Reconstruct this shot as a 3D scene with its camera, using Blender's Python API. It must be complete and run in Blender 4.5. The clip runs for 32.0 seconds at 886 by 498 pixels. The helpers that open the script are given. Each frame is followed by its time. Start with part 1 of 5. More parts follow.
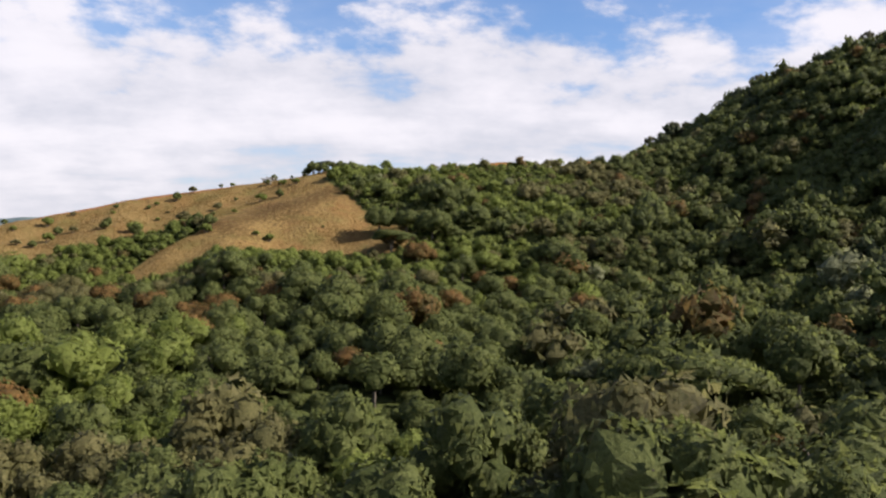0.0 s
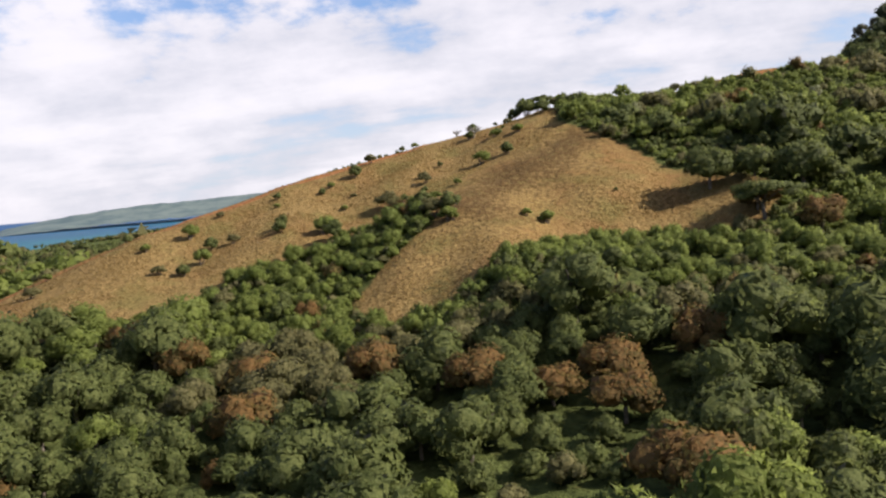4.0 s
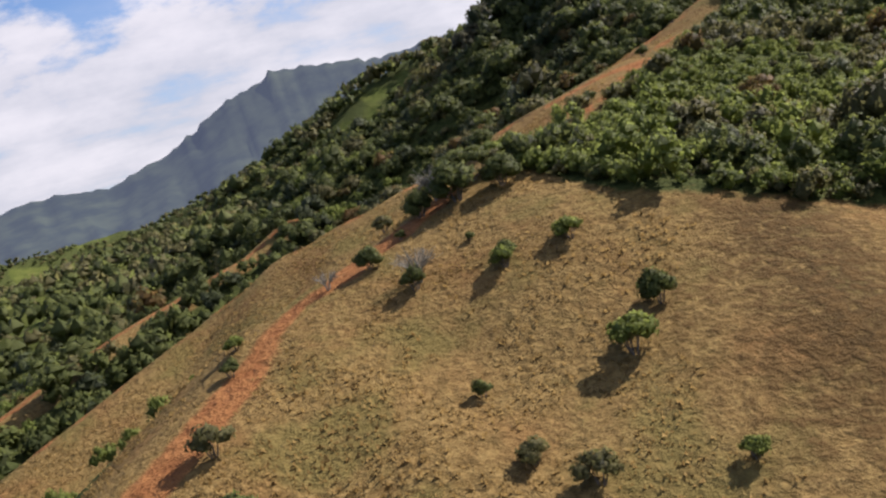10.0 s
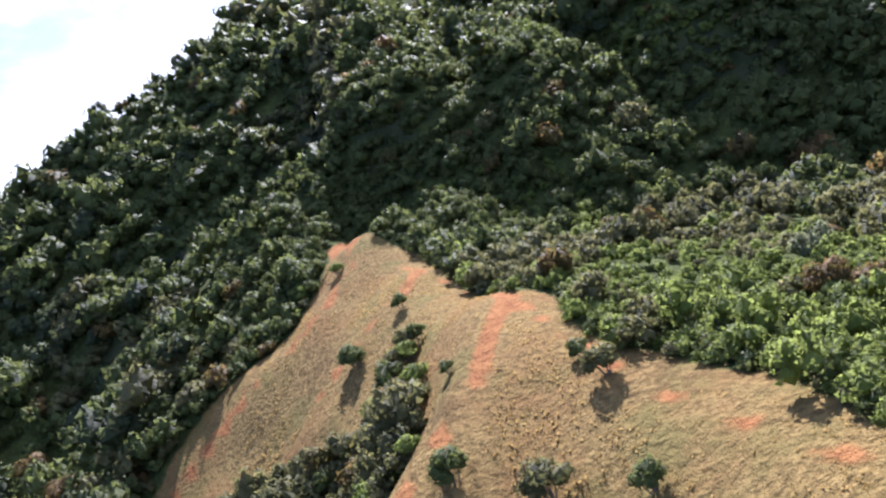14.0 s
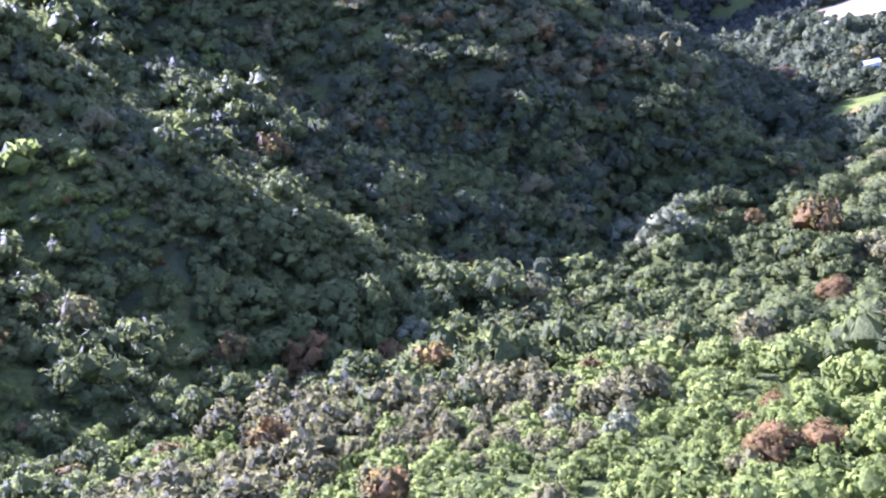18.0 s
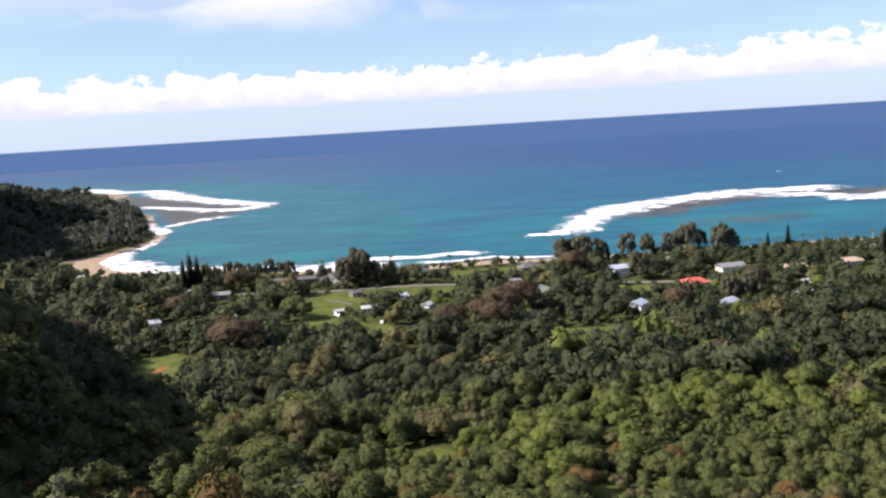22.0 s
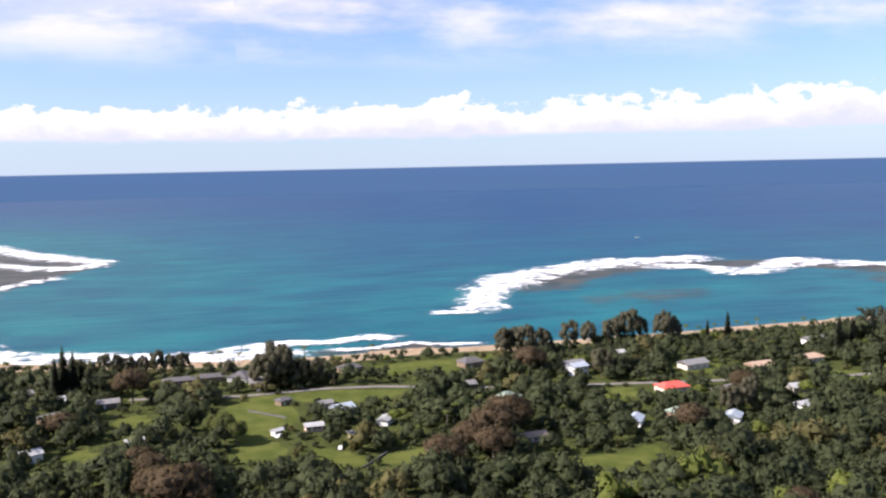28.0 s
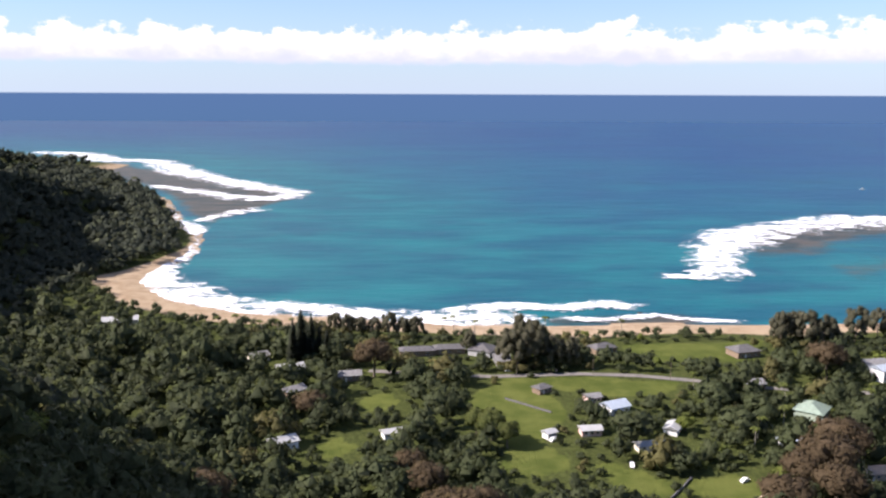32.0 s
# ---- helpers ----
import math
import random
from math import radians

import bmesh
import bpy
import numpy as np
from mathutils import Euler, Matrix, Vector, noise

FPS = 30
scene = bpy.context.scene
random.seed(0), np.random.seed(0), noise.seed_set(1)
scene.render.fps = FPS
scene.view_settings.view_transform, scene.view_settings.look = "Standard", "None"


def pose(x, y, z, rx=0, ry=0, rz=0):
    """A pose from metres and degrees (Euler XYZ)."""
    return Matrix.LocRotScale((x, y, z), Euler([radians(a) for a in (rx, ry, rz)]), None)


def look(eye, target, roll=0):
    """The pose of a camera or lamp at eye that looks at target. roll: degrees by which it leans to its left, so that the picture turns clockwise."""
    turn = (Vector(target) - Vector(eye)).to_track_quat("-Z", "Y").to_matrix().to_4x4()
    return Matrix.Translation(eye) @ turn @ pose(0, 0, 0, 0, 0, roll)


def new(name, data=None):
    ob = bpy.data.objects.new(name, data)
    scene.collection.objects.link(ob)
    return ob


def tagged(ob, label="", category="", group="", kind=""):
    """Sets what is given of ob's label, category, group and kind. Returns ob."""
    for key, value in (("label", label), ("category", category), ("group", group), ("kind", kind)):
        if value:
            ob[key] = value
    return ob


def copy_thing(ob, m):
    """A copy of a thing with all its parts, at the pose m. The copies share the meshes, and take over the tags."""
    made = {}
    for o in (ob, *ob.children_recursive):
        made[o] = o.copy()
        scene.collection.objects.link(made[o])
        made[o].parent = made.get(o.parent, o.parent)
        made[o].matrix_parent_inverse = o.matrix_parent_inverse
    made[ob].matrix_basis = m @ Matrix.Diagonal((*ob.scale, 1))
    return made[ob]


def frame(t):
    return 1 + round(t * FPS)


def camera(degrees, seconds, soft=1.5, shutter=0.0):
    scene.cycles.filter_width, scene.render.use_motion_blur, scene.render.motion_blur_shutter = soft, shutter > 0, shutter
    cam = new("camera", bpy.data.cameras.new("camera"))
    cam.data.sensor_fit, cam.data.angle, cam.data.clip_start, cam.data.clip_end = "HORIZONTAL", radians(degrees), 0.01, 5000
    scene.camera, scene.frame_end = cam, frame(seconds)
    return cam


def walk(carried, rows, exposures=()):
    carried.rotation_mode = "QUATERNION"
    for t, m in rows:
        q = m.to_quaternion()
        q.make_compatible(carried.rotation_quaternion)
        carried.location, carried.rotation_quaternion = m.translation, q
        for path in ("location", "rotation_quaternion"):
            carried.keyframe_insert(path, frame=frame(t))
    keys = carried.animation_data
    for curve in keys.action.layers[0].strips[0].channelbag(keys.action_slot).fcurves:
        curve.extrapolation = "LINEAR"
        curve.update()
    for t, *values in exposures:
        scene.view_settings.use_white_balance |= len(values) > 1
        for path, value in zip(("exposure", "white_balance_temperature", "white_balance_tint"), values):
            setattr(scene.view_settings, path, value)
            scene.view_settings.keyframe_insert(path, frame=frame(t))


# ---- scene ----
cam = camera(53.79, 32.0, soft=2.3)
PATH = [
    (0, (131.60, -125.34, 36.07), (110.33, -27.63, 35.01), 2.43),
    (0.5, (120.44, -114.90, 36.18), (96.32, -17.90, 33.19), 4.12),
    (1, (109.24, -104.56, 36.58), (82.44, -8.30, 32.73), 2.02),
    (1.5, (97.98, -94.35, 36.60), (67.89, 0.81, 30.38), -1.52),
    (2, (86.41, -84.12, 37.25), (53.83, 10.01, 28.46), -1.43),
    (2.5, (74.86, -74.01, 38.98), (40.65, 19.44, 29.14), -1.85),
    (3, (63.59, -63.22, 40.32), (33.66, 31.82, 31.81), -2.99),
    (3.5, (53.31, -52.37, 40.88), (24.87, 43.28, 34.35), -3.91),
    (5.5, (18.72, -10.26, 47.63), (7.57, 88.63, 37.86), -6.63),
    (6, (9.66, 0.57, 51.13), (3.70, 99.86, 40.89), -7.34),
    (6.5, (1.75, 13.44, 53.51), (2.09, 112.89, 43.10), -8.09),
    (7, (-6.34, 26.33, 55.99), (0.78, 125.53, 45.62), -8.65),
    (7.5, (-13.74, 39.53, 58.43), (-1.71, 138.09, 46.55), -10.50),
    (8, (-21.61, 54.01, 60.07), (-4.21, 151.60, 46.93), -12.98),
    (8.5, (-28.34, 68.31, 62.04), (-3.93, 164.23, 47.74), -15.02),
    (9, (-33.58, 82.61, 64.01), (-2.31, 176.45, 49.31), -16.46),
    (9.5, (-37.60, 98.39, 65.98), (-0.24, 190.04, 51.67), -16.79),
    (10, (-41.29, 112.78, 68.74), (-2.04, 203.90, 56.19), -17.20),
    (10.5, (-44.89, 126.21, 71.85), (-0.27, 215.05, 60.97), -19.06),
    (11, (-48.22, 138.50, 75.79), (3.98, 223.20, 65.70), -22.71),
    (11.5, (-49.11, 153.14, 78.96), (12.37, 231.23, 67.92), -23.00),
    (12, (-49.23, 166.96, 82.19), (20.35, 237.91, 71.01), -24.41),
    (12.5, (-48.82, 179.55, 85.19), (28.74, 241.68, 74.07), -25.70),
    (13, (-46.38, 192.26, 87.24), (38.94, 243.54, 77.68), -24.69),
    (13.5, (-42.93, 204.23, 89.64), (46.56, 247.98, 80.77), -25.86),
    (15.5, (-30.34, 262.28, 108.82), (67.28, 261.06, 87.15), -27.66),
    (16, (-20.28, 269.82, 109.07), (76.23, 257.97, 85.72), -29.10),
    (16.5, (-11.14, 275.84, 109.25), (82.96, 252.53, 84.73), -28.93),
    (17, (-1.46, 280.18, 109.72), (88.59, 244.59, 84.76), -26.05),
    (17.5, (7.91, 283.50, 110.17), (91.68, 234.94, 85.17), -21.13),
    (18, (16.23, 285.61, 110.87), (93.28, 226.82, 86.25), -17.35),
    (18.5, (25.40, 286.83, 111.79), (94.07, 218.11, 88.09), -16.84),
    (19, (32.49, 288.67, 112.81), (91.81, 211.71, 89.18), -14.96),
    (19.5, (41.93, 287.80, 114.14), (96.78, 208.06, 88.99), -15.33),
    (20, (51.02, 286.35, 115.24), (96.27, 200.59, 90.77), -14.30),
    (20.5, (59.42, 283.47, 115.85), (90.64, 191.40, 92.45), -10.00),
    (21, (68.38, 282.50, 116.80), (84.16, 185.88, 96.43), -7.01),
    (21.5, (75.27, 280.66, 118.10), (77.79, 182.09, 101.41), -3.89),
    (22, (82.88, 277.06, 118.97), (81.93, 178.02, 105.15), -3.45),
    (22.5, (90.13, 270.94, 119.98), (88.69, 171.56, 108.93), -3.65),
    (23, (96.41, 264.35, 120.81), (95.78, 164.77, 111.71), -2.12),
    (23.5, (101.96, 257.56, 121.02), (101.72, 158.00, 111.67), -2.79),
    (24, (106.96, 249.66, 121.98), (105.51, 150.17, 112.01), -2.65),
    (24.5, (112.10, 240.70, 124.23), (109.87, 141.05, 116.15), -2.75),
    (25, (118.34, 231.61, 127.54), (114.85, 131.75, 123.60), -1.94),
    (25.5, (125.48, 223.08, 130.89), (119.41, 123.27, 129.69), -1.13),
    (27.5, (152.75, 190.82, 139.20), (130.15, 93.42, 137.52), -2.04),
    (28, (158.67, 180.03, 140.98), (136.49, 82.97, 131.58), -1.21),
    (28.5, (165.33, 168.87, 142.51), (146.90, 71.68, 127.86), -1.56),
    (29, (171.28, 157.43, 143.48), (155.52, 60.75, 123.37), -2.67),
    (29.5, (177.35, 146.10, 144.84), (164.97, 50.07, 119.84), -2.28),
    (30, (183.61, 134.88, 146.74), (173.68, 38.76, 120.99), -1.54),
    (30.5, (189.75, 124.54, 148.73), (180.92, 27.47, 126.38), -1.52),
    (31, (196.61, 115.04, 150.48), (188.73, 17.46, 130.07), -1.45),
    (31.5, (203.49, 106.63, 152.68), (197.17, 8.63, 133.83), -0.82),
    (32, (210.94, 98.83, 155.74), (206.37, 0.48, 138.25), 0.24),
]
EXPOSURES = [(0, 0.88, 6600, 16), (1, 0.92, 6600, 16), (2, 1.12, 6600, 16), (3.5, 0.95, 6600, 16), (6, 0.88, 6500, 18), (8, 0.75, 6500, 18), (9, 0.75, 6500, 18), (11, 0.86, 6450, 17), (12.5, 1.25, 6200, 15), (13.5, 1.65, 5800, 18), (15.5, 2.15, 5100, 24), (16, 2.25, 5000, 26), (17, 2.85, 4950, 36), (19, 3.15, 5050, 48), (20, 3.1, 5350, 50), (20.5, 2.6, 5600, 44), (21, 1.75, 6150, 32), (21.5, 1.28, 6400, 22), (22.5, 1.03, 6500, 21), (24, 1.06, 6500, 21), (26, 1.1, 6500, 21), (28, 1.06, 6500, 21), (32, 1.08, 6500, 21)]
walk(cam, [(t, look(eye, target, roll)) for t, eye, target, roll in PATH], EXPOSURES)

# ---- light ----
world = bpy.data.worlds.new("sky")
scene.world = world
world.use_nodes = True
SUN_FROM = Vector((0.785, 0.055, 0.617)).normalized()
sun_data = bpy.data.lights.new("sun", "SUN")
sun_data.energy, sun_data.angle, sun_data.color = 5.0, radians(0.55), (1.0, 0.955, 0.88)
sun = new("sun", sun_data)
sun.matrix_world = look(SUN_FROM * 900, (0, 0, 0))


def node(tree, kind, **values):
    n = tree.nodes.new(kind)
    for key, value in values.items():
        if key in n.inputs:
            n.inputs[key].default_value = value
    return n


def op(tree, kind, a, b=None, c=None, clamp=False):
    """A maths node; a, b and c are sockets or numbers. Returns its output."""
    n = tree.nodes.new("ShaderNodeMath")
    n.operation, n.use_clamp = kind, clamp
    for k, v in enumerate((a, b, c)):
        if v is None:
            continue
        if isinstance(v, (int, float)):
            n.inputs[k].default_value = v
        else:
            tree.links.new(v, n.inputs[k])
    return n.outputs[0]


def ramp(tree, fac, lo, hi):
    n = tree.nodes.new("ShaderNodeMapRange")
    n.interpolation_type = "SMOOTHSTEP"
    tree.links.new(fac, n.inputs[0])
    n.inputs[1].default_value, n.inputs[2].default_value = lo, hi
    return n.outputs[0]


def blend(tree, fac, a, b, mode="MIX"):
    """A colour mix of a and b, each a socket or a colour."""
    n = tree.nodes.new("ShaderNodeMix")
    n.data_type, n.blend_type = "RGBA", mode
    if isinstance(fac, (int, float)):
        n.inputs[0].default_value = fac
    else:
        tree.links.new(fac, n.inputs[0])
    for k, v in ((6, a), (7, b)):
        if isinstance(v, tuple):
            n.inputs[k].default_value = (*v, 1)
        else:
            tree.links.new(v, n.inputs[k])
    return n.outputs[2]


def noise_of(tree, vector, scale, detail=4.0, rough=0.55, stretch=None):
    if stretch:
        m = tree.nodes.new("ShaderNodeMapping")
        m.inputs["Scale"].default_value = stretch
        tree.links.new(vector, m.inputs[0])
        vector = m.outputs[0]
    n = node(tree, "ShaderNodeTexNoise", Scale=scale, Detail=detail, Roughness=rough)
    tree.links.new(vector, n.inputs["Vector"])
    return n.outputs["Fac"]


def make_sky():
    t = world.node_tree
    t.nodes.clear()
    out = t.nodes.new("ShaderNodeOutputWorld")
    bg = node(t, "ShaderNodeBackground", Strength=SKY_STRENGTH)
    sky = t.nodes.new("ShaderNodeTexSky")
    sky.sky_type, sky.sun_disc = "NISHITA", False
    sky.sun_elevation = math.asin(SUN_FROM.z)
    sky.sun_rotation = math.atan2(SUN_FROM.x, SUN_FROM.y)
    sky.altitude, sky.air_density, sky.dust_density = 50, 1.0, 0.6
    co = t.nodes.new("ShaderNodeTexCoord")
    sep = t.nodes.new("ShaderNodeSeparateXYZ")
    t.links.new(co.outputs["Generated"], sep.inputs[0])
    x, y, z = sep.outputs
    up = op(t, "MAXIMUM", z, 0.02)
    # the high sheet of cloud: direction laid on a flat deck
    deck = t.nodes.new("ShaderNodeCombineXYZ")
    t.links.new(op(t, "DIVIDE", x, op(t, "ADD", up, 0.16)), deck.inputs[0])
    t.links.new(op(t, "DIVIDE", y, op(t, "ADD", up, 0.16)), deck.inputs[1])
    n1 = noise_of(t, deck.outputs[0], 1.15, 6, 0.56, (0.62, 1.0, 1.0))
    # cover: a bank over the land to the east, thin high cloud over the sea
    az = op(t, "ARCTAN2", x, y)
    el = op(t, "ARCSINE", z)
    ring = t.nodes.new("ShaderNodeCombineXYZ")
    t.links.new(az, ring.inputs[0])
    t.links.new(el, ring.inputs[1])
    east = ramp(t, y, -0.45, 0.25)
    billow = noise_of(t, ring.outputs[0], 6.5, 6, 0.58, (1.0, 2.0, 1.0))
    edge = op(t, "ADD", el, op(t, "MULTIPLY", op(t, "SUBTRACT", billow, 0.5), -0.50))
    edge = op(t, "SUBTRACT", edge, op(t, "MULTIPLY", ramp(t, x, 0.25, 0.8), 0.16))
    bank = op(t, "MULTIPLY", east, ramp(t, op(t, "MULTIPLY", edge, -1.0), -0.27, -0.19))
    holes = ramp(t, op(t, "ADD", n1, op(t, "MULTIPLY", billow, 0.5)), 0.56, 0.70)
    bank = op(t, "MULTIPLY", bank, op(t, "ADD", 0.42, op(t, "MULTIPLY", holes, 0.58)))
    high = op(t, "MULTIPLY", ramp(t, op(t, "ADD", n1, op(t, "MULTIPLY", billow, 0.35)), 0.55, 0.86), op(t, "SUBTRACT", 1.0, op(t, "MULTIPLY", east, 0.8)))
    high = op(t, "MULTIPLY", high, ramp(t, z, 0.095, 0.16))
    seaward = op(t, "MULTIPLY", ramp(t, op(t, "MULTIPLY", y, -1.0), 0.2, 0.6), ramp(t, z, 0.10, 0.20))
    high = op(t, "MAXIMUM", high, op(t, "MULTIPLY", seaward, op(t, "MULTIPLY", ramp(t, op(t, "ADD", x, n1), 0.28, 0.75), 0.85)))
    cloud1 = op(t, "MAXIMUM", bank, high)
    # the row of cumulus low over the horizon
    puff = noise_of(t, ring.outputs[0], 30.0, 6, 0.6, (1.0, 1.5, 1.0))
    big = noise_of(t, ring.outputs[0], 7.0, 2, 0.5, (1.0, 0.15, 1.0))
    top = op(t, "ADD", 0.012, op(t, "ADD", op(t, "MULTIPLY", puff, 0.074), op(t, "MULTIPLY", big, 0.044)))
    below_top = ramp(t, op(t, "SUBTRACT", top, el), -0.002, 0.006)
    above_base = ramp(t, op(t, "ADD", el, op(t, "MULTIPLY", puff, 0.012)), 0.036, 0.043)
    gaps = ramp(t, big, 0.30, 0.40)
    cloud2 = op(t, "MULTIPLY", op(t, "MULTIPLY", op(t, "MULTIPLY", below_top, above_base), gaps), op(t, "SUBTRACT", 1.0, ramp(t, y, -0.2, 0.2)))
    shade = ramp(t, op(t, "SUBTRACT", el, op(t, "SUBTRACT", op(t, "MULTIPLY", top, 0.95), op(t, "MULTIPLY", puff, 0.03))), -0.020, 0.012)
    white = (15.2, 15.2, 15.5)
    grey = (10.2, 10.8, 12.4)
    cum = blend(t, shade, grey, white)
    deckcol = blend(t, ramp(t, op(t, "ADD", op(t, "MULTIPLY", n1, 0.5), op(t, "MULTIPLY", billow, 0.5)), 0.38, 0.62), (9.6, 10.0, 11.0), (14.0, 13.9, 14.4))
    haze = op(t, "POWER", op(t, "SUBTRACT", 1.0, op(t, "MAXIMUM", z, 0.0)), 9.0)
    blue = blend(t, 1.0, sky.outputs[0], (1.22, 1.7, 2.28), "MULTIPLY")
    base = blend(t, op(t, "MULTIPLY", haze, 0.75), blue, (9.0, 11.0, 13.4))
    col = blend(t, op(t, "MULTIPLY", cloud1, 0.93), base, deckcol)
    col = blend(t, op(t, "MULTIPLY", cloud2, 0.92), col, cum)
    # far open sea below the horizon
    col = blend(t, ramp(t, z, -0.0012, 0.0006), blend(t, ramp(t, z, -0.035, 0.0), (1.25, 2.6, 5.0), (1.3, 2.6, 5.2)), col)
    t.links.new(col, bg.inputs[0])
    t.links.new(bg.outputs[0], out.inputs[0])


SKY_STRENGTH = 0.038
make_sky()

# ---- materials ----


def material(name, rough=0.8, spec=0.3):
    m = bpy.data.materials.new(name)
    m.use_nodes = True
    b = m.node_tree.nodes["Principled BSDF"]
    b.inputs["Roughness"].default_value = rough
    b.inputs["Specular IOR Level"].default_value = spec
    return m, m.node_tree, b


def place_of(t):
    g = t.nodes.new("ShaderNodeNewGeometry")
    return g.outputs["Position"]


def attribute(t, name):
    a = t.nodes.new("ShaderNodeAttribute")
    a.attribute_name = name
    return a.outputs["Fac"]


def bump_to(t, b, height, strength, distance):
    n = node(t, "ShaderNodeBump", Strength=strength, Distance=distance)
    t.links.new(height, n.inputs["Height"])
    t.links.new(n.outputs[0], b.inputs["Normal"])


def plain_material(name, col, rough=0.7, vary=0.25, scale=0.6, spec=0.3, metal=0.0):
    m, t, b = material(name, rough, spec)
    p = place_of(t)
    dark = tuple(c * (1 - vary) for c in col)
    light = tuple(min(1.0, c * (1 + vary)) for c in col)
    c1 = blend(t, ramp(t, noise_of(t, p, scale, 5), 0.3, 0.7), dark, light)
    c2 = blend(t, op(t, "MULTIPLY", ramp(t, noise_of(t, p, scale * 8, 3), 0.45, 0.7), 0.4), c1, dark)
    t.links.new(c2, b.inputs["Base Color"])
    b.inputs["Metallic"].default_value = metal
    bump_to(t, b, noise_of(t, p, scale * 6, 3), 0.3, 0.05)
    return m


def foliage(name, dark, mid, light, rough=0.58, spec=0.11, through_light=0.42, rounded=0.86, glow_through=(0.16, 0.16, 0.05)):
    """Leaves whose colour runs by tree and by leaf clump; some light comes through them. The clumps are shaded partly as the crown's round mass."""
    m, t, b = material(name, rough, spec)
    g = t.nodes.new("ShaderNodeNewGeometry")
    clump = g.outputs["Random Per Island"]
    c1 = blend(t, attribute(t, "tone"), dark, mid)
    c2 = blend(t, op(t, "MULTIPLY", op(t, "POWER", clump, 1.5), 0.6), c1, light)
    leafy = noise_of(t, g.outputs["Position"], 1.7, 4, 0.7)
    # bright specks painted into the colour as glints on the leaves
    glint_specks = ramp(t, noise_of(t, g.outputs["Position"], 5.5, 2, 0.6), 0.52, 0.70)
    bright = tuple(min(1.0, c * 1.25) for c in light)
    c2 = blend(t, op(t, "MULTIPLY", glint_specks, 0.42), c2, bright)
    # noise darkens the colour to imitate shaded gaps between leaf clumps
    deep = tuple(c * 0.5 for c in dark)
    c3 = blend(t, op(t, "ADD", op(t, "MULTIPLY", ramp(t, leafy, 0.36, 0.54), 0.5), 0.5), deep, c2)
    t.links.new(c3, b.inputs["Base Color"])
    out = t.nodes.new("ShaderNodeAttribute")
    out.attribute_name = "outward"
    turn = t.nodes.new("ShaderNodeVectorTransform")
    turn.vector_type, turn.convert_from, turn.convert_to = "NORMAL", "OBJECT", "WORLD"
    t.links.new(out.outputs["Vector"], turn.inputs[0])
    mixn = t.nodes.new("ShaderNodeMix")
    mixn.data_type = "VECTOR"
    mixn.inputs[0].default_value = rounded
    t.links.new(g.outputs["Normal"], mixn.inputs[4])
    t.links.new(turn.outputs[0], mixn.inputs[5])
    unit = t.nodes.new("ShaderNodeVectorMath")
    unit.operation = "NORMALIZE"
    t.links.new(mixn.outputs[1], unit.inputs[0])
    n = node(t, "ShaderNodeBump", Strength=0.7, Distance=0.7)
    t.links.new(leafy, n.inputs["Height"])
    t.links.new(unit.outputs[0], n.inputs["Normal"])
    t.links.new(n.outputs[0], b.inputs["Normal"])
    if through_light:
        tr = t.nodes.new("ShaderNodeBsdfTranslucent")
        t.links.new(blend(t, 0.2, c3, glow_through), tr.inputs["Color"])
        mix = node(t, "ShaderNodeMixShader")
        mix.inputs[0].default_value = through_light
        t.links.new(b.outputs[0], mix.inputs[1])
        t.links.new(tr.outputs[0], mix.inputs[2])
        t.links.new(mix.outputs[0], t.nodes["Material Output"].inputs["Surface"])
    return m


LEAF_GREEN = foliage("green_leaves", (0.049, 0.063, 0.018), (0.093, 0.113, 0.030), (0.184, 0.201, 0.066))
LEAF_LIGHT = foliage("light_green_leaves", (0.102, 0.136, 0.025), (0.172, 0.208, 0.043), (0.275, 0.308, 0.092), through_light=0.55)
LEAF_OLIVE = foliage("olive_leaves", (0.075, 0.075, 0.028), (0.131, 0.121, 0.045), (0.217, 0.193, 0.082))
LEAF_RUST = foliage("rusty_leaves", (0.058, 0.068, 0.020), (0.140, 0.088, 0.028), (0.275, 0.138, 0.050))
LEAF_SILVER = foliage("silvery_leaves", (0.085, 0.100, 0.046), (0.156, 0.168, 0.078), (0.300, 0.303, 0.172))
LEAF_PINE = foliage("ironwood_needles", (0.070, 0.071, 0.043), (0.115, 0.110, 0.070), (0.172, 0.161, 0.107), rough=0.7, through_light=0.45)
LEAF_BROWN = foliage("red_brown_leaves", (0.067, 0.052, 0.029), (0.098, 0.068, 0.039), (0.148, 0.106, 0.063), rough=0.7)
# bluish leaf colour with the haze over distant woods painted in
LEAF_HAZED = foliage("hazed_leaves", (0.036, 0.045, 0.031), (0.057, 0.068, 0.048), (0.089, 0.098, 0.070), rough=0.8, spec=0.1)
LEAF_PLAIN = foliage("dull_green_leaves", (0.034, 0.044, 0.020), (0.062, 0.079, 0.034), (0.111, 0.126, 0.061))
BARK = plain_material("bark", (0.13, 0.105, 0.08), 0.9, 0.35, 2.0)
PALE_BARK = plain_material("pale_bark", (0.25, 0.23, 0.185), 0.9, 0.25, 2.0)


